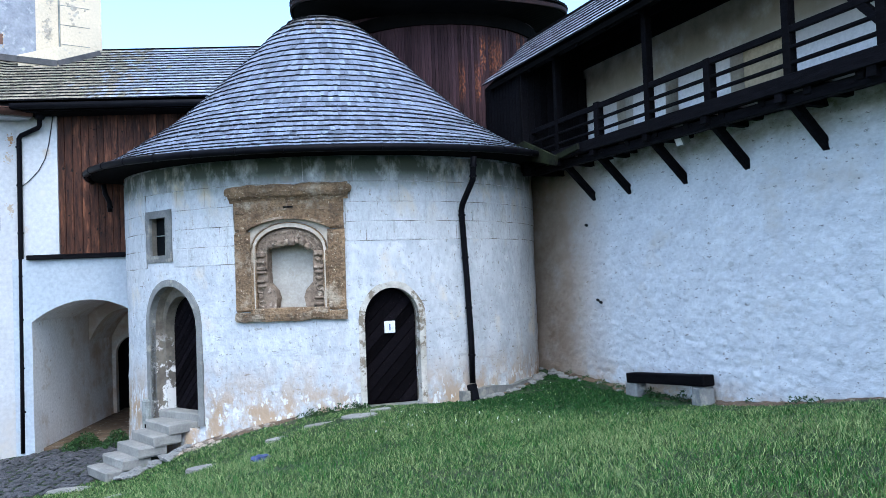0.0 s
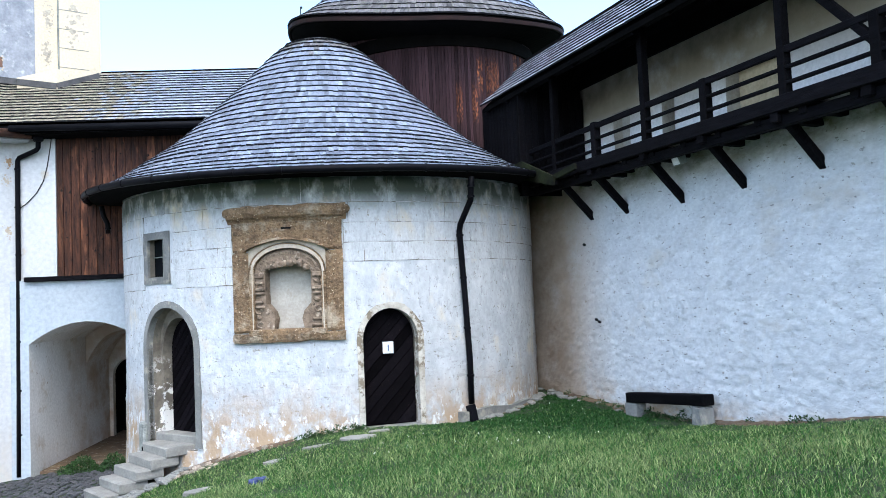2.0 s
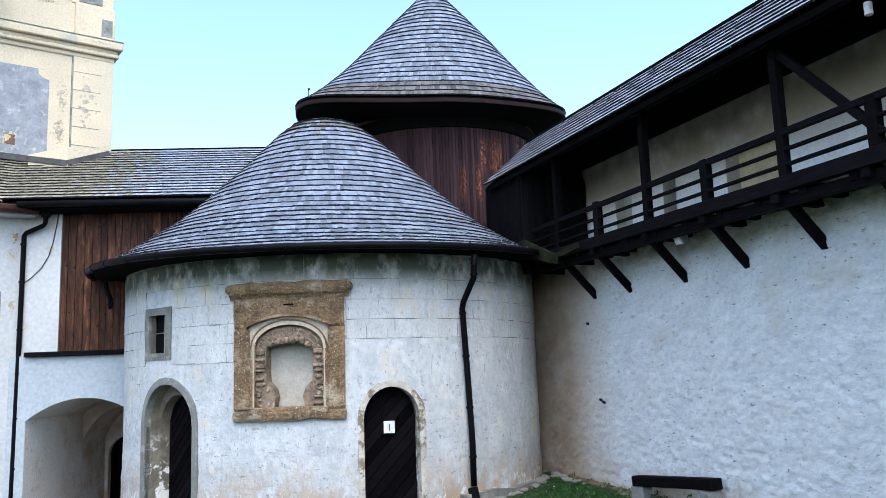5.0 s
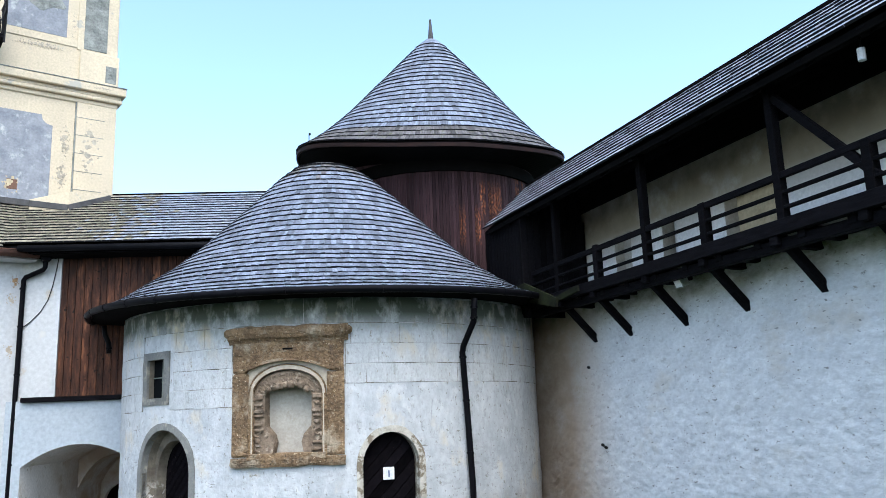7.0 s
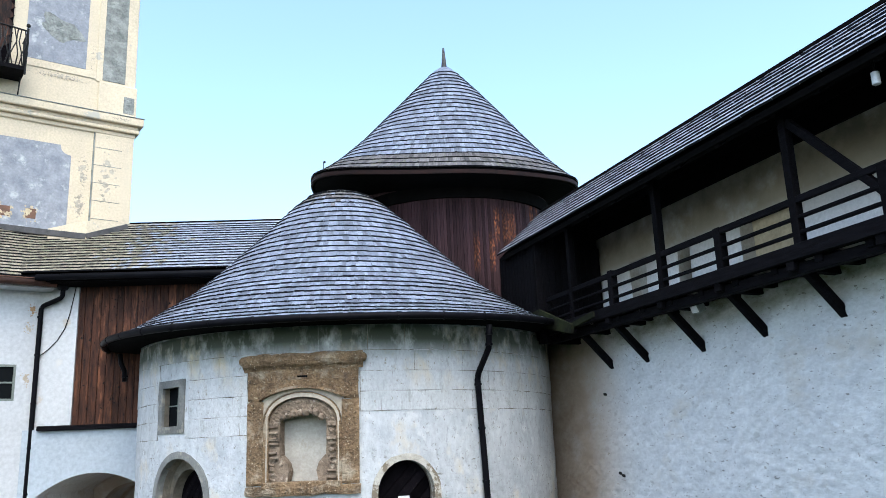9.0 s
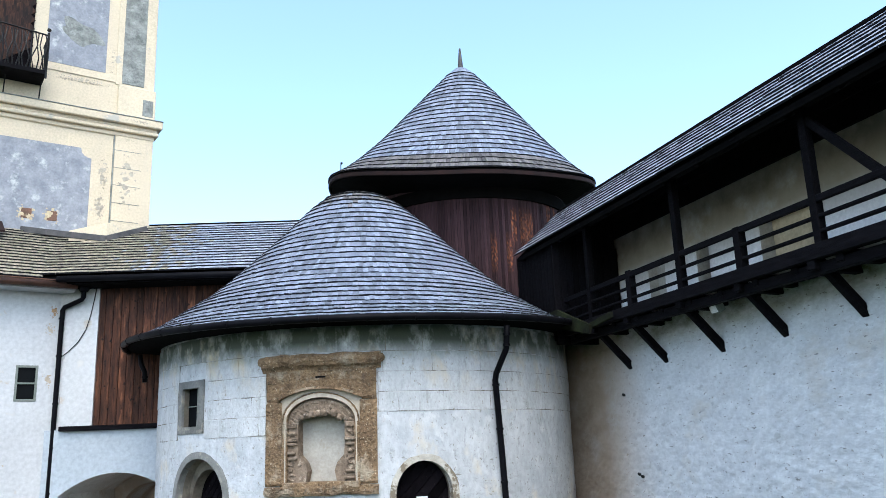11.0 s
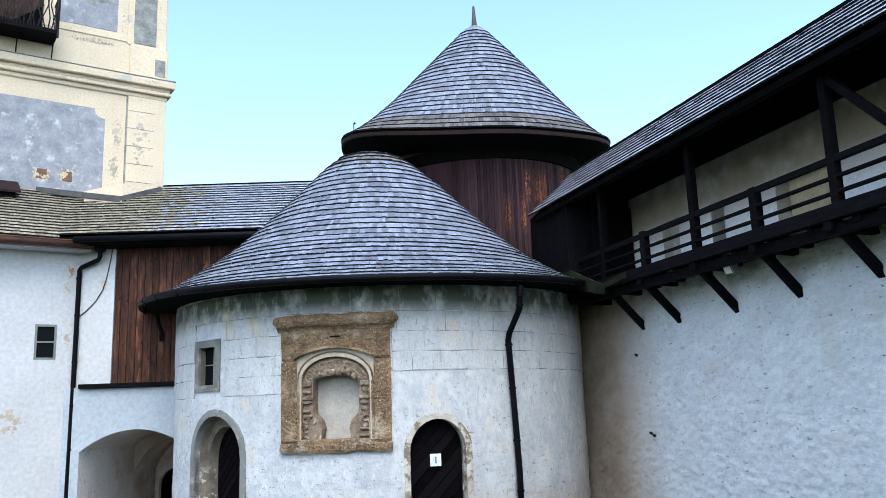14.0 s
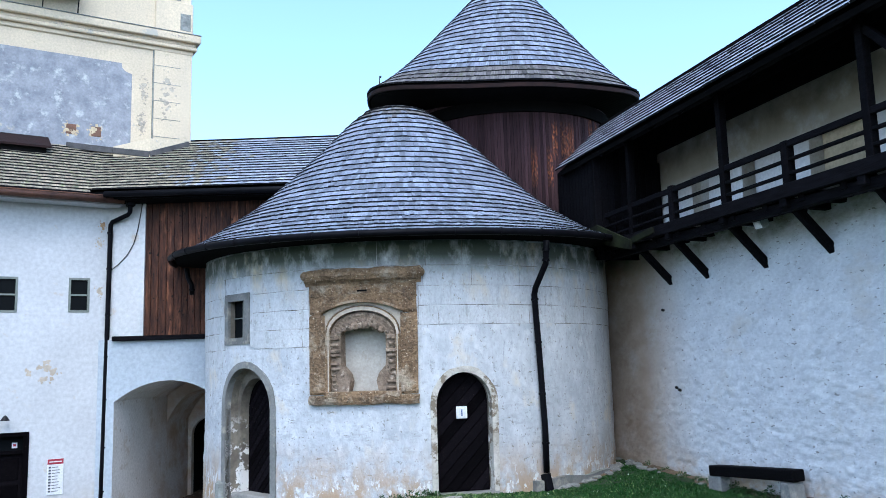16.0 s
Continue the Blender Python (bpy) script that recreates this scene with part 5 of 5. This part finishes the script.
part("cornice_flashing", boxed(-10, 2.55, -0.23, 0.2, 11.03, 11.05, 0.0), M_BARE, church)
part("pedestal", boxed(1.38, 2.36, -0.07, 0.3, 11.05, 11.95, 0.02), M_CHURCH, church, "pilaster pedestal")
part("pedestal_damage", boxed(1.94, 2.375, -0.078, 0.2, 11.08, 11.72, 0.09), M_BARE, church, "bare mortar on the broken corner")
part("pilaster", boxed(1.30, 2.30, -0.03, 0.3, 11.95, 22, 0.01), M_CHURCH, church)
part("pilaster_bare", boxed(1.46, 2.04, -0.045, 0.1, 12.0, 22, 0.01), M_BARE, church, "pilaster stripped to grey mortar")
part("string_course", boxed(-10, 1.38, -0.025, 0.2, 12.0, 12.2, 0.01), M_CHURCH, church)
part("panel", boxed(-0.42, 1.04, -0.012, 0.05, 12.22, 15.5, 0.0), M_PANEL, church, "faded blue-grey painted panel")
bm = bmesh.new()
blob = []
for t in np.linspace(0, math.tau, 34)[:-1]:
    q = 1 + 0.14 * math.sin(3 * t + 0.6) + 0.10 * math.sin(5 * t + 2) + rng.normal(0, 0.03)
    ex_, ez_ = 0.52 * q * math.cos(t), 0.30 * q * math.sin(t)
    blob.append((0.40 + ex_ * 0.95 + ez_ * 0.25, 13.20 - ex_ * 0.30 + ez_ * 0.98))
part("render_loss", prism(bm, blob, -0.018, 0.02), M_BARE, church, "patch of bare mortar where render fell")
for cx_, cz_, sx, sz, n_, fr in ((0.45, 11.88, 0.85, 0.10, 26, -0.004), (1.95, 10.93, 0.28, 0.06, 9, -0.226), (1.14, 9.4, 0.14, 0.45, 16, -0.006), (1.10, 8.5, 0.14, 0.40, 16, -0.006), (1.75, 9.3, 0.25, 0.9, 10, -0.054), (1.2, 12.6, 0.08, 0.4, 8, -0.006)):
    chips("flaked_patch", church, M_FLAKE, "thin grey-brown patch of flaked render", cx_, cz_, sx, sz, n_, fr, rng)
for x in (-0.55, 0.02):
    chips("ochre_ring", church, M_PEEL_PALE, "pale ochre repair round a bricked hole", x, 8.13, 0.24, 0.22, 12, -0.014, rng)
for x in (-0.55, 0.02):
    part("putlog_hole", boxed(x - 0.12, x + 0.12, -0.02, 0.03, 8.0, 8.26, 0.01), M_BRICK, church, "bricked-up putlog hole")
bd = part("balcony_door", boxed(-2.6, -0.74, -0.03, 0.02, 11.6, 16, 0.0), M_DOOR, church, "dark louvred balcony opening")
for k in range(18):
    part("plank", beam((-2.5, -0.035, 11.2 + 0.24 * k), (-0.78, -0.035, 12.6 + 0.24 * k) if k < 12 else (-1.2, -0.035, 12.2 + 0.24 * k), 0.02, 0.21), M_BOARD, bd)
bal = part("balcony", prism(bmesh.new(), [(-3.0, 11.5), (-3.0, 11.72), (-0.46, 11.60), (-0.46, 11.5)], -0.75, 0.0), M_BEAM, church, "black bowed iron balcony")
for i in range(34):
    x = -2.98 + 2.52 * i / 33
    sw = 0.06 * math.sin(i * 1.9)
    part("baluster", tube(bmesh.new(), [(x, -0.74, 11.6), (x + sw, -0.80, 11.85), (x - sw, -0.80, 12.2), (x, -0.74, 12.55)], 0.016, 5), M_IRON, bal)
for i in range(5):
    y = -0.74 + 0.15 * i
    part("baluster", tube(bmesh.new(), [(-0.47, y, 11.6), (-0.44, y + 0.04, 11.95), (-0.47, y - 0.03, 12.25), (-0.47, y, 12.55)], 0.014, 5), M_IRON, bal)
part("handrail", tube(bmesh.new(), [(-3.0, -0.74, 12.62), (-1.5, -0.8, 12.60), (-0.47, -0.74, 12.55), (-0.47, 0.0, 12.55)], 0.022, 6), M_IRON, bal)
part("newel", tube(bmesh.new(), [(-0.47, -0.74, 11.4), (-0.47, -0.74, 12.62)], 0.028, 6), M_IRON, bal)
bm = bmesh.new()
bmesh.ops.create_icosphere(bm, subdivisions=1, radius=0.06, matrix=pose(-0.47, -0.74, 12.70))
part("finial", bm, M_IRON, bal)
for x in (-1.3, -0.5):
    part("strut", beam((x, -0.05, 11.06), (x, -0.3, 11.55), 0.03, 0.03), M_IRON, bal)

# ---- plain unseen wall added to close the yard and bounce light ----
back = part("wall_south", relief_block(-16, 16, 0, 0.8, -2, 4.0, 1.0, 0.03, 0.8), M_HOUSE, None, "plain unseen whitewashed wall added to close the yard")
back.matrix_world = pose(0, -16, 0, 0, 0, 180)
tagged(back, category="wall", kind="structure")

# ---- bench ----
bench = thing("bench", M_R @ pose(0.0, -0.21, 0.0), "black timber bench on two stone blocks by the wall", "bench")
part("seat", beam((-1.97, 0.0, 0.325), (0.06, 0.0, 0.49), 0.22, 0.165, 0.015), M_BEAM, bench, "thick black beam seat")
for x, z0, z1 in ((-1.86, -0.15, 0.255), (-0.12, -0.05, 0.385)):
    bm = boxed(x - 0.15, x + 0.15, -0.10, 0.13, z0, z1, 0.03)
    for v in bm.verts:
        v.co += Vector((rng.normal(0, 0.012), rng.normal(0, 0.012), 0))
    part("support", bm, M_GREYSTONE, bench, "rough stone block")

# ---- steps to the arched doorway ----
out = Vector((math.sin(radians(-48)), -math.cos(radians(-48)), 0))
side = Vector((math.cos(radians(-48)), math.sin(radians(-48)), 0))
top = Vector((CX + 4.36 * math.sin(radians(-37)), CY - 4.36 * math.cos(radians(-37)), 0))
for k in range(5):
    z1 = -0.20 - 0.162 * k
    bm = boxed(-0.58, 0.44 - 0.03 * k, -0.30 if k else -0.40, 0.20, z1 - 0.175, z1, 0.022)
    for v in bm.verts:
        v.co += Vector((rng.normal(0, 0.008), rng.normal(0, 0.008), rng.normal(0, 0.004)))
    st = part("stone_step", bm, M_STEP, None, "worn grey stone step below the arched doorway")
    o = top + out * (0.06 + 0.250 * k) + side * (0.06 - 0.02 * k)
    st.matrix_world = Matrix(((side.x, out.x, 0, o.x), (side.y, out.y, 0, o.y), (0, 0, 1, 0), (0, 0, 0, 1)))
    tagged(st, category="step", group="steps to the doorway")

# ---- loose stones ----


def stone_mesh(seed, flat=1.0, sub=2):
    r = np.random.default_rng(seed)
    bm = bmesh.new()
    bmesh.ops.create_icosphere(bm, subdivisions=sub, radius=1.0)
    for v in bm.verts:
        n = noise.noise(v.co * 1.1 + Vector((seed * 3.1, 0, 0)))
        v.co *= 1 + 0.32 * n
        v.co.z *= flat
    me = bpy.data.meshes.new("stone")
    bm.to_mesh(me)
    bm.free()
    return me


rub_meshes = [stone_mesh(k, 0.7, 1) for k in range(6)]
for m_ in rub_meshes:
    m_.materials.append(M_RUBBLE)
grey_meshes = [stone_mesh(40 + k, 0.6, 1) for k in range(6)]
for m_ in grey_meshes:
    m_.materials.append(M_GREYSTONE)


def scatter_stone(name, x, y, s, label, group, flat=1.0, lift=0.0, shapes=None):
    ob = new(name, (shapes or rub_meshes)[int(rng.integers(6))])
    ob.matrix_world = pose(x, y, ground_z(x, y) + lift, 0, 0, rng.uniform(0, 360)) @ Matrix.Diagonal((s * rng.uniform(0.8, 1.4), s * rng.uniform(0.7, 1.1), s * rng.uniform(0.6, 1.0) * flat, 1))
    return tagged(ob, label, "stone", group)


for i in range(110):
    az = rng.uniform(-31, -9)
    r = TR + rng.uniform(0.02, 0.50) * (1 if az < -18 else 0.35)
    scatter_stone("rubble_stone", CX + r * math.sin(radians(az)), CY - r * math.cos(radians(az)), rng.uniform(0.02, 0.085), "loose rubble stone at the tower foot", "rubble at the tower foot")
for i in range(46):
    o = top + out * rng.uniform(-0.1, 1.15) + side * rng.uniform(0.52, 0.85)
    scatter_stone("rubble_stone", o.x, o.y, rng.uniform(0.05, 0.14), "grey rubble stone packed beside the steps", "rubble beside the steps", 0.8, 0.05, grey_meshes)
for i in range(20):
    az = rng.uniform(42, 84)
    r = TR + rng.uniform(0.02, 0.22)
    scatter_stone("footing_stone", CX + r * math.sin(radians(az)), CY - r * math.cos(radians(az)), rng.uniform(0.07, 0.17), "grey footing stone at the tower foot", "footing stones", 1.0, 0.0, grey_meshes)
for i in range(16):
    u = rng.uniform(-5.2, -1.9)
    p = M_R @ Vector((u, -rng.uniform(0.05, 0.3), 0))
    scatter_stone("footing_stone", p.x, p.y, rng.uniform(0.05, 0.13), "dark footing stone along the curtain wall", "footing stones", 1.0, 0.0, grey_meshes)

# eroded earth at the wall feet
def earth_strip(label, line, width, steps):
    P = np.zeros((steps + 1, 6, 3))
    for i in range(steps + 1):
        o, d = line(i / steps)
        wd = width * (0.7 + 0.5 * noise.noise(Vector((i * 0.37, 3.3, 0)))) * math.sin(math.pi * min(1, max(0.06, i / steps))) ** 0.4
        for j in range(6):
            x, y = o[0] + d[0] * wd * j / 5, o[1] + d[1] * wd * j / 5
            P[i, j] = (x, y, ground_z(x, y) + 0.022 * (1 - j / 5) + 0.03 * noise.noise(Vector((x * 7, y * 7, 0))) - (0.05 if j == 5 else -0.014))
    tagged(part("earth", grid_mesh("earth", P), M_EARTH, None, label, True), category="soil", kind="structure")


def tower_line(a0, a1):
    def f(t):
        a = radians(a0 + (a1 - a0) * t)
        return (CX + (TR - 0.05) * math.sin(a), CY - (TR - 0.05) * math.cos(a)), (math.sin(a), -math.cos(a))
    return f


def wall_line(u0, u1):
    def f(t):
        p = M_R @ Vector((u0 + (u1 - u0) * t, 0.05, 0))
        return (p.x, p.y), (-math.cos(wa), -math.sin(wa))
    return f


earth_strip("bare brown earth with rubble at the tower foot", tower_line(-33, -3), 0.46, 60)
earth_strip("dark bare earth along the tower foot", tower_line(36, 80), 0.32, 60)
earth_strip("bare earth along the foot of the curtain wall", wall_line(-5.4, 5.0), 0.36, 120)

# flat slabs in the grass
for x, y, a, b, t in ((-3.42, 11.75, 0.30, 0.13, 10), (-1.32, 12.95, 0.28, 0.15, 5), (-2.5, 12.35, 0.19, 0.09, 25), (-1.95, 12.75, 0.24, 0.06, 25), (-4.6, 11.6, 0.22, 0.06, 20), (-1.0, 13.35, 0.20, 0.07, 10), (-6.1, 13.4, 0.40, 0.16, 0)):
    pts = [(a * math.cos(q) * rng.uniform(0.8, 1.1), b * math.sin(q) * rng.uniform(0.8, 1.1)) for q in np.linspace(0, math.tau, 10)[:-1]]
    bm = bmesh.new()
    va = [bm.verts.new((px, py, 0.028)) for px, py in pts]
    vb = [bm.verts.new((px * 1.04, py * 1.04, -0.08)) for px, py in pts]
    bm.faces.new(va)
    for i in range(len(pts)):
        bm.faces.new((va[i], vb[i], vb[(i + 1) % len(pts)], va[(i + 1) % len(pts)]))
    sl = part("flat_stone", bm, M_STEP, None, "flat grey stone slab sunk in the grass")
    sl.matrix_world = pose(x, y, ground_z(x, y), 4, -3, t)
    tagged(sl, category="stone", group="slabs in the grass")

# cobbled strip in front of house and passage
cob = thing("pavement", Matrix.Identity(4), "dark uneven cobbles along house and passage", "pavement", kind="structure")


def paved(x, y):
    return y > 13.7 + 0.28 * (x + 6.0) + 0.15 * math.sin(x * 3) and x < -5.9 or (x < -6.9 and y > 12.6 + 0.35 * (x + 8))


cmesh = [stone_mesh(20 + k, 0.5, 1) for k in range(5)]
for m_ in cmesh:
    m_.materials.append(M_COBBLE)
cells = []
for gxx in np.arange(-11.5, -5.2, 0.17):
    for gyy in np.arange(12.2, 18.5, 0.15):
        x, y = gxx + rng.uniform(-0.04, 0.04), gyy + rng.uniform(-0.04, 0.04)
        if paved(x, y) and math.hypot(x - CX, y - CY) > TR + 0.1:
            cells.append((x, y))
cells.sort(key=lambda c: abs(c[0] + 7.2) + abs(c[1] - 14.6))
for x, y in cells[:620]:
    ob = new("cobble", cmesh[int(rng.integers(5))])
    ob.parent = cob
    ob.matrix_world = pose(x, y, ground_z(x, y) + 0.01, rng.uniform(-5, 5), rng.uniform(-5, 5), rng.uniform(0, 360)) @ Matrix.Diagonal((rng.uniform(0.075, 0.11), rng.uniform(0.065, 0.09), 0.06, 1))

# ---- plants ----


def leaf_clump(name, label, centre, size, count, leaf, seed, material=M_LEAF):
    """Many small leaves in an uneven mound."""
    r = np.random.default_rng(seed)
    d = r.normal(0, 1, (count, 3))
    d /= np.linalg.norm(d, axis=1)[:, None]
    d[:, 2] = np.abs(d[:, 2])
    c = d * (r.uniform(0.35, 1.0, count) ** 0.5)[:, None] * np.array(size)
    c *= (1 + 0.25 * np.sin(c[:, :1] * 9 + 1) * np.cos(c[:, 1:2] * 8))
    a = r.normal(0, 1, (count, 3))
    a /= np.linalg.norm(a, axis=1)[:, None]
    b = np.cross(a, r.normal(0, 1, (count, 3)))
    b /= np.linalg.norm(b, axis=1)[:, None]
    l = leaf * r.uniform(0.6, 1.3, count)[:, None]
    V = np.stack([c - a * l, c + b * l * 0.45, c + a * l, c - b * l * 0.45], 1).reshape(-1, 3)
    F = np.arange(4 * count).reshape(-1, 4)
    me = bpy.data.meshes.new(name)
    me.from_pydata(V.tolist(), [], F.tolist())
    me.materials.append(material)
    ob = thing(name, pose(*centre), label, "plant")
    tagged(part("foliage", me, material, ob), kind="stuff")
    return ob


leaf_clump("low_shrub", "low green shrub beside the passage", (-7.45, 17.0, -1.14), (0.50, 0.28, 0.30), 1500, 0.032, 1)
leaf_clump("low_shrub", "low green shrub beside the steps", (-6.72, 16.8, -1.14), (0.40, 0.25, 0.36), 1100, 0.032, 2)
for k in range(14):
    az = rng.uniform(-2, 12)
    r = TR + 0.10
    x, y = CX + r * math.sin(radians(az)), CY - r * math.cos(radians(az))
    leaf_clump("weed", "small dark weed at the tower foot", (x, y, ground_z(x, y)), (0.09, 0.05, rng.uniform(0.05, 0.14)), 40, 0.025, 30 + k)
for k in range(16):
    p = M_R @ Vector((rng.uniform(-5, 2.5), -rng.uniform(0.04, 0.12), 0))
    leaf_clump("weed", "small dark weed at the curtain wall foot", (p.x, p.y, ground_z(p.x, p.y)), (0.12, 0.06, rng.uniform(0.04, 0.10)), 60, 0.022, 60 + k)
for k in range(9):
    p = M_R @ Vector((-1.65 + 0.17 * k, -rng.uniform(0.05, 0.2), 0))
    leaf_clump("weed", "dark weed growing under the bench", (p.x, p.y, ground_z(p.x, p.y)), (0.13, 0.07, rng.uniform(0.07, 0.15)), 90, 0.022, 90 + k)

# crumpled blue scrap
bm = bmesh.new()
bmesh.ops.create_icosphere(bm, subdivisions=3, radius=0.13)
for v in bm.verts:
    v.co *= 1 + 0.5 * noise.noise(v.co * 14)
    v.co.z *= 0.45
rag = part("plastic_scrap", bm, M_RAG, None, "crumpled blue-violet plastic scrap in the grass")
rag.matrix_world = pose(-2.42, 10.85, ground_z(-2.42, 10.85) + 0.03)
tagged(rag, category="litter")


# ---- grass ----
def blades(name, count, x0, x1, y0, y1, h0, h1, wd, seed, material, label, clump=0.0, keep=None):
    r = np.random.default_rng(seed)
    xy = np.c_[r.uniform(x0, x1, count), r.uniform(y0, y1, count)]
    wall_n = xy[:, 0] * math.cos(wa) + xy[:, 1] * math.sin(wa)
    ok = (wall_n < 8.12) & (np.hypot(xy[:, 0] - CX, xy[:, 1] - CY) > TR + 0.04)
    edge = np.where(xy[:, 0] < -5.0, 13.55 + 0.30 * (xy[:, 0] + 6.0) + 0.25 * np.sin(xy[:, 0] * 4), 30)
    ok &= (xy[:, 1] < edge) & ~((xy[:, 0] < -4.6) & (xy[:, 1] > 14.0))
    ok &= ~((np.hypot(xy[:, 0] - CX, xy[:, 1] - CY) < TR + 0.34 + 0.1 * np.sin(xy[:, 0] * 7)) & (xy[:, 0] < -2.4) & (r.uniform(0, 1, count) < 0.85))
    ok &= ~((wall_n > 7.92 + 0.08 * np.sin(xy[:, 1] * 5)) & (xy[:, 1] > 9.5) & (r.uniform(0, 1, count) < 0.7))
    ok &= ~((np.abs(xy[:, 0] + 4.3) < 0.9) & (xy[:, 1] > 13.75 - 0.1 * (xy[:, 0] + 4.3)))
    view = np.degrees(np.arctan2(xy[:, 0], xy[:, 1]))
    seen = (view > -34) & (view < 38) & (xy[:, 1] > 4)
    ok &= ~seen & (np.hypot(*xy.T) > 1.2) if keep == "outside" else seen
    lush = np.clip((xy[:, 1] - 11.6 - 0.5 * np.sin(xy[:, 0] * 1.9)) / 1.6, 0, 1) * np.clip((xy[:, 0] + 0.8) / 1.5, 0, 1)
    ok &= r.uniform(0, 1, count) < (lush if keep == "corner" else 1 - 0.75 * lush)
    pat = np.sin(xy[:, 0] * 1.7 + 2 * np.sin(xy[:, 1] * 0.9)) * np.sin(xy[:, 1] * 1.3 + 1.5 * np.sin(xy[:, 0] * 0.8 + 2))
    pat += 0.6 * np.sin(xy[:, 0] * 4.3 + xy[:, 1] * 2.1) * np.sin(xy[:, 1] * 5.1 - xy[:, 0] * 1.7)
    if clump:
        ok &= pat + r.normal(0, 0.45, count) > clump
    xy, pat = xy[ok], pat[ok]
    n = len(xy)
    d = np.hypot(*xy.T)
    b = np.c_[xy, heights(xy) - 0.01]
    near_wall = np.minimum(np.hypot(xy[:, 0] - CX, xy[:, 1] - CY) - TR, 8.12 - wall_n[ok])
    tuft = np.sin(xy[:, 0] * 23 + 3 * np.sin(xy[:, 1] * 7)) * np.sin(xy[:, 1] * 21 + 3 * np.sin(xy[:, 0] * 6 + 1))
    h = r.uniform(h0, h1, n) * (1 + 0.25 * pat) * (1 + 0.45 * tuft) * np.clip(0.45 + 0.4 * near_wall, 0.45, 1.0)
    t = r.uniform(0, math.tau, n)
    w = np.c_[np.cos(t), np.sin(t), np.zeros(n)] * (wd * (0.7 + d / 14))[:, None]
    t2 = r.uniform(0, math.tau, n)
    lean = np.c_[np.cos(t2), np.sin(t2), np.zeros(n)] * (h * r.uniform(0.2, 1.25, n))[:, None]
    up = np.c_[np.zeros(n), np.zeros(n), h]
    V = np.stack([b - w, b + w, b + lean * 0.35 + up * 0.6 + w * 0.7, b + lean * 0.35 + up * 0.6 - w * 0.7, b + lean + up * 0.95], 1).reshape(-1, 3)
    i = 5 * np.arange(n)[:, None]
    me = bpy.data.meshes.new(name)
    faces = np.concatenate([i + np.array((0, 1, 2)), i + np.array((0, 2, 3)), i + np.array((3, 2, 4))], 1).reshape(-1, 3)
    me.vertices.add(len(V))
    me.vertices.foreach_set("co", V.ravel())
    me.loops.add(faces.size)
    me.loops.foreach_set("vertex_index", faces.ravel())
    me.polygons.add(len(faces))
    me.polygons.foreach_set("loop_start", np.arange(0, faces.size, 3))
    me.update(calc_edges=True)
    me.validate()
    ob = part(name, me, material, None, label)
    tagged(ob, category="grass", kind="stuff")
    return ob


blades("grass", 520000, -8, 7, 4.0, 17.5, 0.025, 0.080, 0.0030, 41, M_GRASS, "short green lawn grass with dry patches")
blades("clover", 170000, -1.2, 5.5, 11.0, 17.5, 0.03, 0.065, 0.0060, 45, M_CLOVER, "dense dark clover between tower and curtain wall", -0.9, "corner")
blades("outer_grass", 90000, -14, 9, -9.0, 17.5, 0.03, 0.09, 0.007, 44, M_GRASS, "short lawn grass behind the viewer", 0.0, "outside")
blades("long_grass", 90000, -8, 7, 4.0, 13.5, 0.03, 0.075, 0.0024, 42, M_STRAW, "pale dry grass stalks in patches", 0.25)
blades("clover_tops", 500, -1, 5, 11.5, 17, 0.045, 0.06, 0.006, 43, M_FLOWER, "tiny white clover heads in the lawn", 0.0)
